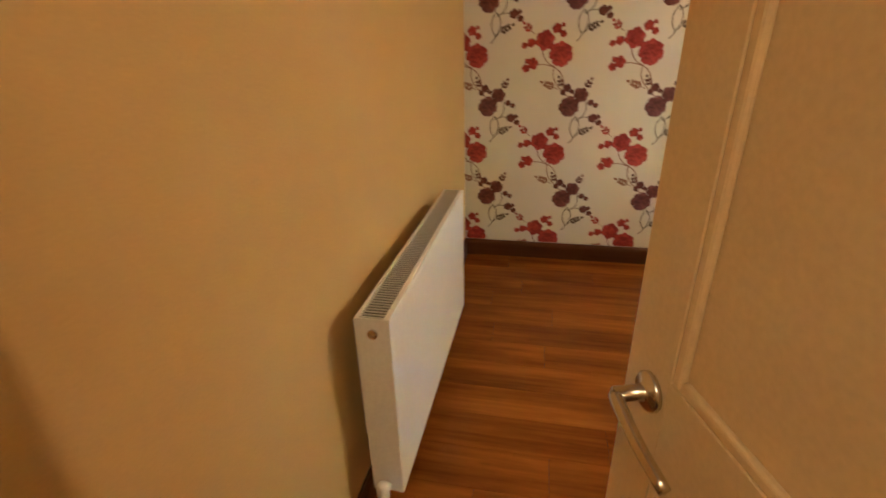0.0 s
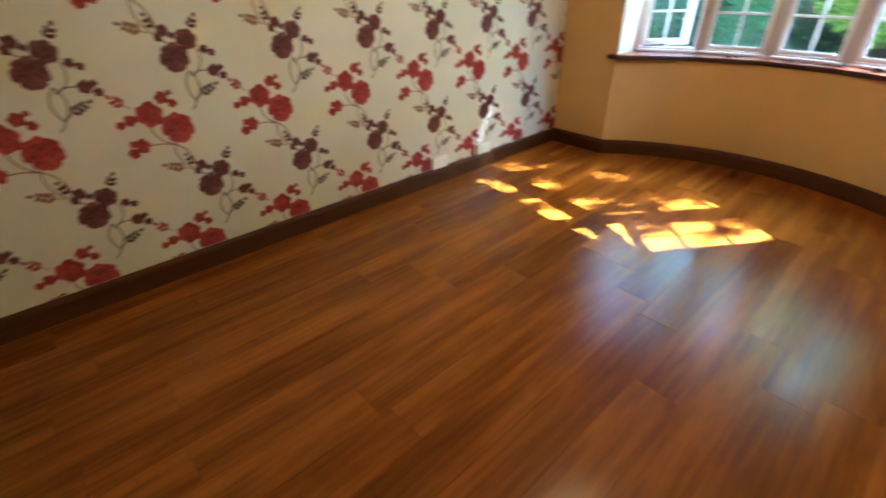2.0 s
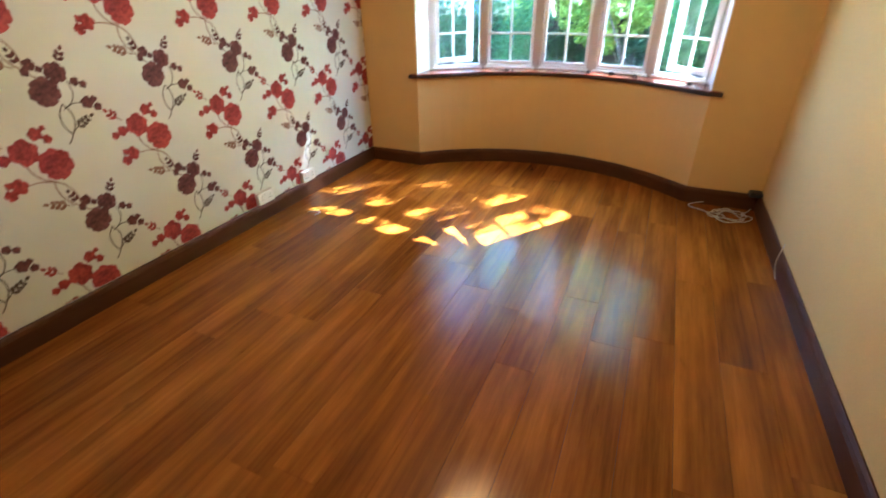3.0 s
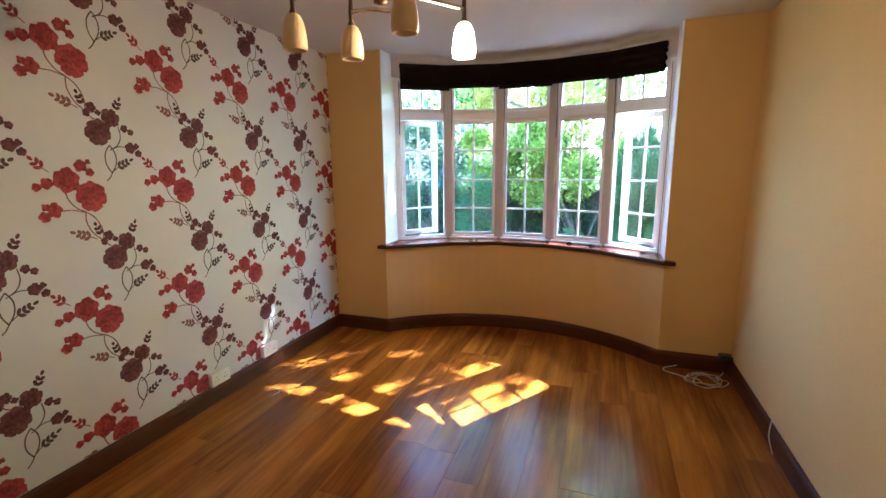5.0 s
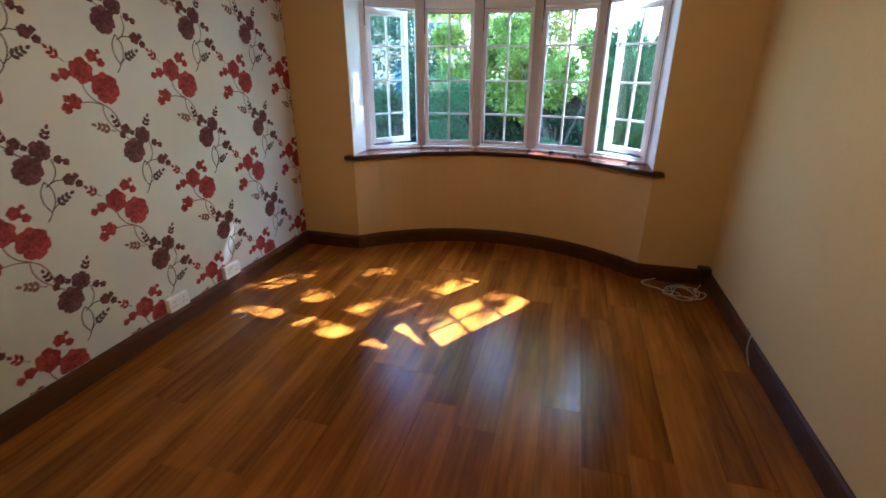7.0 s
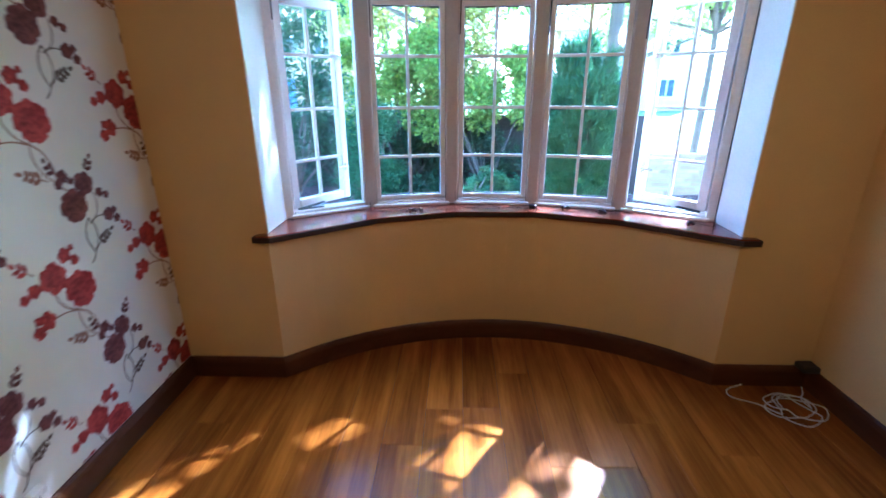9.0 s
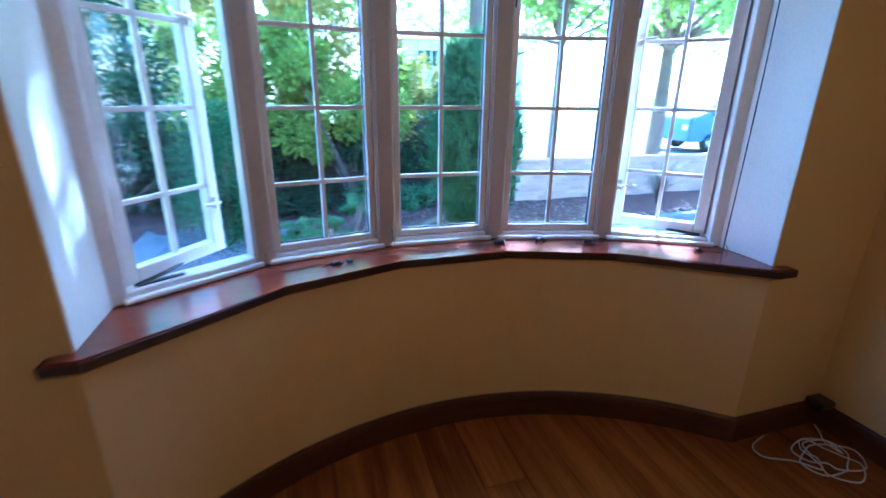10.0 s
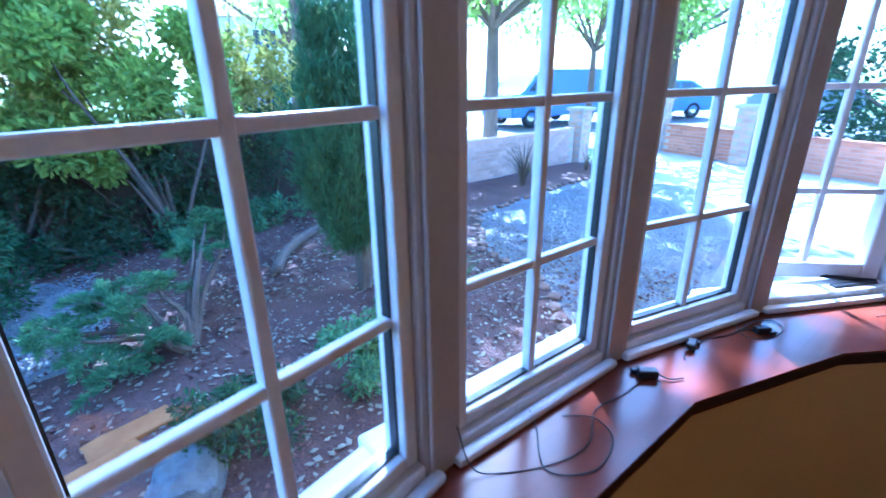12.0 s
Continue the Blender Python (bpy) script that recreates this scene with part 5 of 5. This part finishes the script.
# street trees
def tree(x, y, h, r, seed, n, label, r0=0.16, z=GROUND, low=0.45):
    t = thing("street_tree", Matrix.Translation((x, y, z)), label, "tree")
    cs = []
    rr = random.Random(seed)
    for _ in range(34):
        a, k = rr.uniform(0, 6.3), rr.random() ** 0.5
        zz = rr.uniform(low, 1.0)
        rad = r * k * (1 - 0.75 * max(0, zz - 0.72) / 0.28) * (0.7 + 0.3 * min(1, (zz - low + 0.1) / 0.2))
        cs.append((rad * math.cos(a), rad * math.sin(a), zz * h, rr.uniform(0.16, 0.32) * r))
    bm = bmesh.new()
    fork = (0.05, 0.03, h * low * 0.85)
    tube(bm, smooth_line([(0, 0, -0.1), (0.03, 0.0, h * 0.2), fork], 4), r0, 10, r0 * 0.7)
    limbs(bm, fork, [c[:3] for c in cs[:14]], r0 * 0.45, 0.012, seed)
    part("trunk", bm, M_BARK, t)
    leaf_mesh("crown", n, lambda q: clumps(q, cs, 1.0), 0.17, M_TREE, t, seed, 0.2, 0.6)
    return t


tree(10.2, 9.3, 8.2, 3.4, 41, 11000, "broad-leaved street tree with a pale trunk", 0.22, low=0.42)
tree(15.2, 9.6, 7.2, 3.2, 42, 5500, "young green street tree on the verge", 0.13, low=0.40)
tree(18.5, 8.5, 8.0, 3.8, 43, 11000, "broad-leaved street tree across the road", 0.2, low=0.40)
tree(4.45, 8.0, 11.4, 2.6, 44, 16000, "tall garden tree with a spreading crown behind the fence", 0.17, low=0.5)
tree(0.8, 10.2, 12.0, 3.8, 47, 24000, "tall sunlit yellow-green tree behind the fence", 0.2, low=0.30)
# added tree: its crown keeps the sun off the bed, clear of the window
tree(7.0, 9.2, 7.6, 2.7, 48, 12000, "slim light green tree added by the wall to shade the bed", 0.09, low=0.45)
tree(8.2, 17.5, 8.0, 3.0, 46, 6000, "broad-leaved tree across the street", 0.2, low=0.4)
shrub("hedge", 15.5, 1.0, cloud(50, 30, 1.0, 2.6, 0.2, 2.6, 0.4, 0.7), 7000, 0.16, M_IVY, "tall dark green hedge beyond the low wall", 51)
shrub("hedge", 20.5, 16.0, cloud(51, 26, 3.0, 0.8, 0.2, 1.1, 0.4, 0.6), 4000, 0.2, M_SHRUB, "clipped green hedge across the street", 52)


# parked vehicles
def vehicle(name, x, y, ang, L, W, H, van, mat, label):
    v = thing(name, Matrix.Translation((x, y, GROUND)) @ Matrix.Rotation(ang, 4, "Z"), label, "van" if van else "car")
    if van:
        side = [(0, 0.35), (0, 1.0), (0.05, 1.15), (0.55, 1.25), (1.15, H - 0.12), (1.5, H), (L - 0.1, H), (L, H - 0.1), (L, 0.35)]
        glassy = [((0.75, 1.28), (1.22, H - 0.22), (1.75, H - 0.22), (1.75, 1.22), (0.75, 1.22))]
    else:
        side = [(0, 0.3), (0, 0.75), (0.15, 0.9), (1.1, 0.98), (1.75, H - 0.03), (2.2, H), (L - 1.0, H - 0.03), (L - 0.25, 1.0), (L, 0.9), (L, 0.3)]
        glassy = [((1.25, 1.0), (1.82, H - 0.08), (2.6, H - 0.08), (2.6, 1.0)), ((2.68, 1.0), (2.68, H - 0.08), (L - 1.05, H - 0.1), (L - 0.55, 1.02))]
    bm = bmesh.new()
    rows = []
    for yy, k in ((-W / 2, 0.0), (W / 2, 0.0)):
        rows.append([bm.verts.new((px, yy * (1 - 0.12 * max(0, pz - 1.0) / 1.0), pz)) for px, pz in side])
    n = len(side)
    bm.faces.new(rows[0])
    bm.faces.new(rows[1][::-1])
    for i in range(n):
        j = (i + 1) % n
        bm.faces.new((rows[0][j], rows[0][i], rows[1][i], rows[1][j]))
    bmesh.ops.bevel(bm, geom=bm.edges[:], offset=0.05, segments=3, affect="EDGES")
    part("body", bm, mat, v)
    for g in glassy:
        for s in (-1, 1):
            bm = bmesh.new()
            vs = [bm.verts.new((px, s * (W / 2 * (1 - 0.12 * max(0, pz - 1.0)) + 0.004), pz)) for px, pz in g]
            bm.faces.new(vs)
            r = bmesh.ops.extrude_face_region(bm, geom=bm.faces[:])
            for q in [e for e in r["geom"] if isinstance(e, bmesh.types.BMVert)]:
                q.co.y -= s * 0.02
            part("side_window", bm, M_DGLASS, v)
    for px in (0.85, L - 0.85):
        for s in (-1, 1):
            m = Matrix.Translation((px, s * (W / 2 - 0.09), 0.32)) @ Matrix.Rotation(radians(90), 4, "X")
            bm = bmesh.new()
            lathe(bm, [(0.19, -0.09), (0.30, -0.10), (0.32, -0.07), (0.32, 0.07), (0.30, 0.10), (0.19, 0.09), (0.19, -0.09)], 22, m)
            wh = part("wheel", bm, M_TYRE, v, smooth=True)
            bm = bmesh.new()
            lathe(bm, [(0, -0.075), (0.1, -0.085), (0.19, -0.06), (0.19, 0.06), (0.1, 0.085), (0, 0.075)], 18, m)
            part("rim", bm, M_CHROME, wh)
    for s in (-1, 1):
        part("tail_light", boxed((L - 0.02, s * (W / 2 - 0.12) - 0.07, 0.85), (L + 0.012, s * (W / 2 - 0.12) + 0.07, 1.15), 0.01), M_TAIL, v)
        part("headlight", boxed((-0.012, s * (W / 2 - 0.25) - 0.12, 0.72), (0.03, s * (W / 2 - 0.25) + 0.12, 0.9), 0.015), M_CHROME, v)
    return v


vehicle("van", 13.4, 12.2, radians(-8), 4.6, 1.85, 1.95, True, M_VAN, "blue panel van parked at the kerb")
vehicle("car", 18.9, 11.2, radians(-30), 4.2, 1.75, 1.5, False, M_VAN, "blue car parked along the street")
vehicle("car", 24.0, 8.0, radians(-55), 4.2, 1.75, 1.45, False, M_CAR, "grey-lilac car parked along the street")


# houses across the street
def house(x, y, ang, w, d, h, mat, label, seed):
    hs = thing("house", Matrix.Translation((x, y, GROUND)) @ Matrix.Rotation(ang, 4, "Z"), label, "house")
    part("wall", boxed((-w / 2, 0, 0), (w / 2, d, h)), mat, hs)
    bm = bmesh.new()
    o, rh = 0.4, 2.6
    a = [bm.verts.new(p) for p in ((-w / 2 - o, -o, h), (w / 2 + o, -o, h), (w / 2 + o, d + o, h), (-w / 2 - o, d + o, h))]
    t = [bm.verts.new(p) for p in ((-w / 2 + 1.5, d / 2, h + rh), (w / 2 - 1.5, d / 2, h + rh))]
    for f in ((a[0], a[1], t[1], t[0]), (a[1], a[2], t[1]), (a[2], a[3], t[0], t[1]), (a[3], a[0], t[0]), (a[3], a[2], a[1], a[0])):
        bm.faces.new(f)
    rf = part("roof", bm, M_ROOF, hs)
    part("chimney", boxed((w / 4, d / 2 - 0.4, h + 1.5), (w / 4 + 0.8, d / 2 + 0.4, h + rh + 1.2), 0.02), M_BRICK, rf)
    for fx in (-0.3, 0.0, 0.3):
        for z in (0.9, 3.5):
            if fx == 0 and z < 1:
                part("front_door", boxed((-0.5, -0.06, 0.1), (0.5, 0.02, 2.2), 0.02), M_VAN, hs)
                continue
            wn_ = part("window", boxed((fx * w - 0.8, -0.05, z), (fx * w + 0.8, 0.02, z + 1.3), 0.02), M_UPVC, hs)
            for k in (-1, 0, 1):
                part("pane", boxed((fx * w + k * 0.5 - 0.21, -0.06, z + 0.1), (fx * w + k * 0.5 + 0.21, -0.045, z + 1.2)), M_DGLASS, wn_)
    return hs


house(13.0, 33.0, radians(-12), 9, 8, 5.4, M_RENDER, "pale rendered house across the street", 1)
house(-10.0, 30.0, radians(8), 9, 8, 5.4, M_BRICKBUFF, "buff brick house across the street", 4)

# own house above and beside the bay
tagged(part("house_roof", boxed((-4, YS - 3, ZC + 0.13), (8, 0.9, ZC + 0.4)), M_RENDER), "plain pale upper floor above the room", "roof", kind="structure")

# ---- floor boards ----
floor = tagged(part("floor", prism([(0.0, YS), (XE, YS), (XE, 0.0), (BR, 0.0)] + ARC[1:-1][::-1] + [(BL, 0.0), (0.0, 0.0)], -0.12, -0.004), M_DARK), "varnished red-brown timber floor boards running to the window", "floor", kind="structure")
rb = random.Random(8)
PW, GAP = 0.178, 0.0013
x = 0.027 - PW
while x < XE - 0.01:
    x0, x1 = max(0.001, x), min(x + PW, XE - 0.001)
    w, xc = x1 - x0, (x0 + x1) / 2
    yend = max(0.0, *(bay_arc(q) + 0.02 if BL < q < BR else 0.0 for q in (x0, xc, x1)))
    y = YS + 0.001
    first = rb.uniform(0.25, 1.25)
    while y < yend - 0.02:
        ln = first if y < YS + 0.01 else rb.uniform(1.15, 1.85)
        e = min(yend, y + ln)
        if yend - e < 0.2:
            e = yend
        bm = boxed((-w / 2 + GAP / 2, -(e - y) / 2 + GAP / 2, -0.018), (w / 2 - GAP / 2, (e - y) / 2 - GAP / 2, 0.0), 0.0007)
        part("plank", bm, M_FLOOR, floor, m=Matrix.Translation((xc, (y + e) / 2, 0.0)))
        y = e
    x += PW
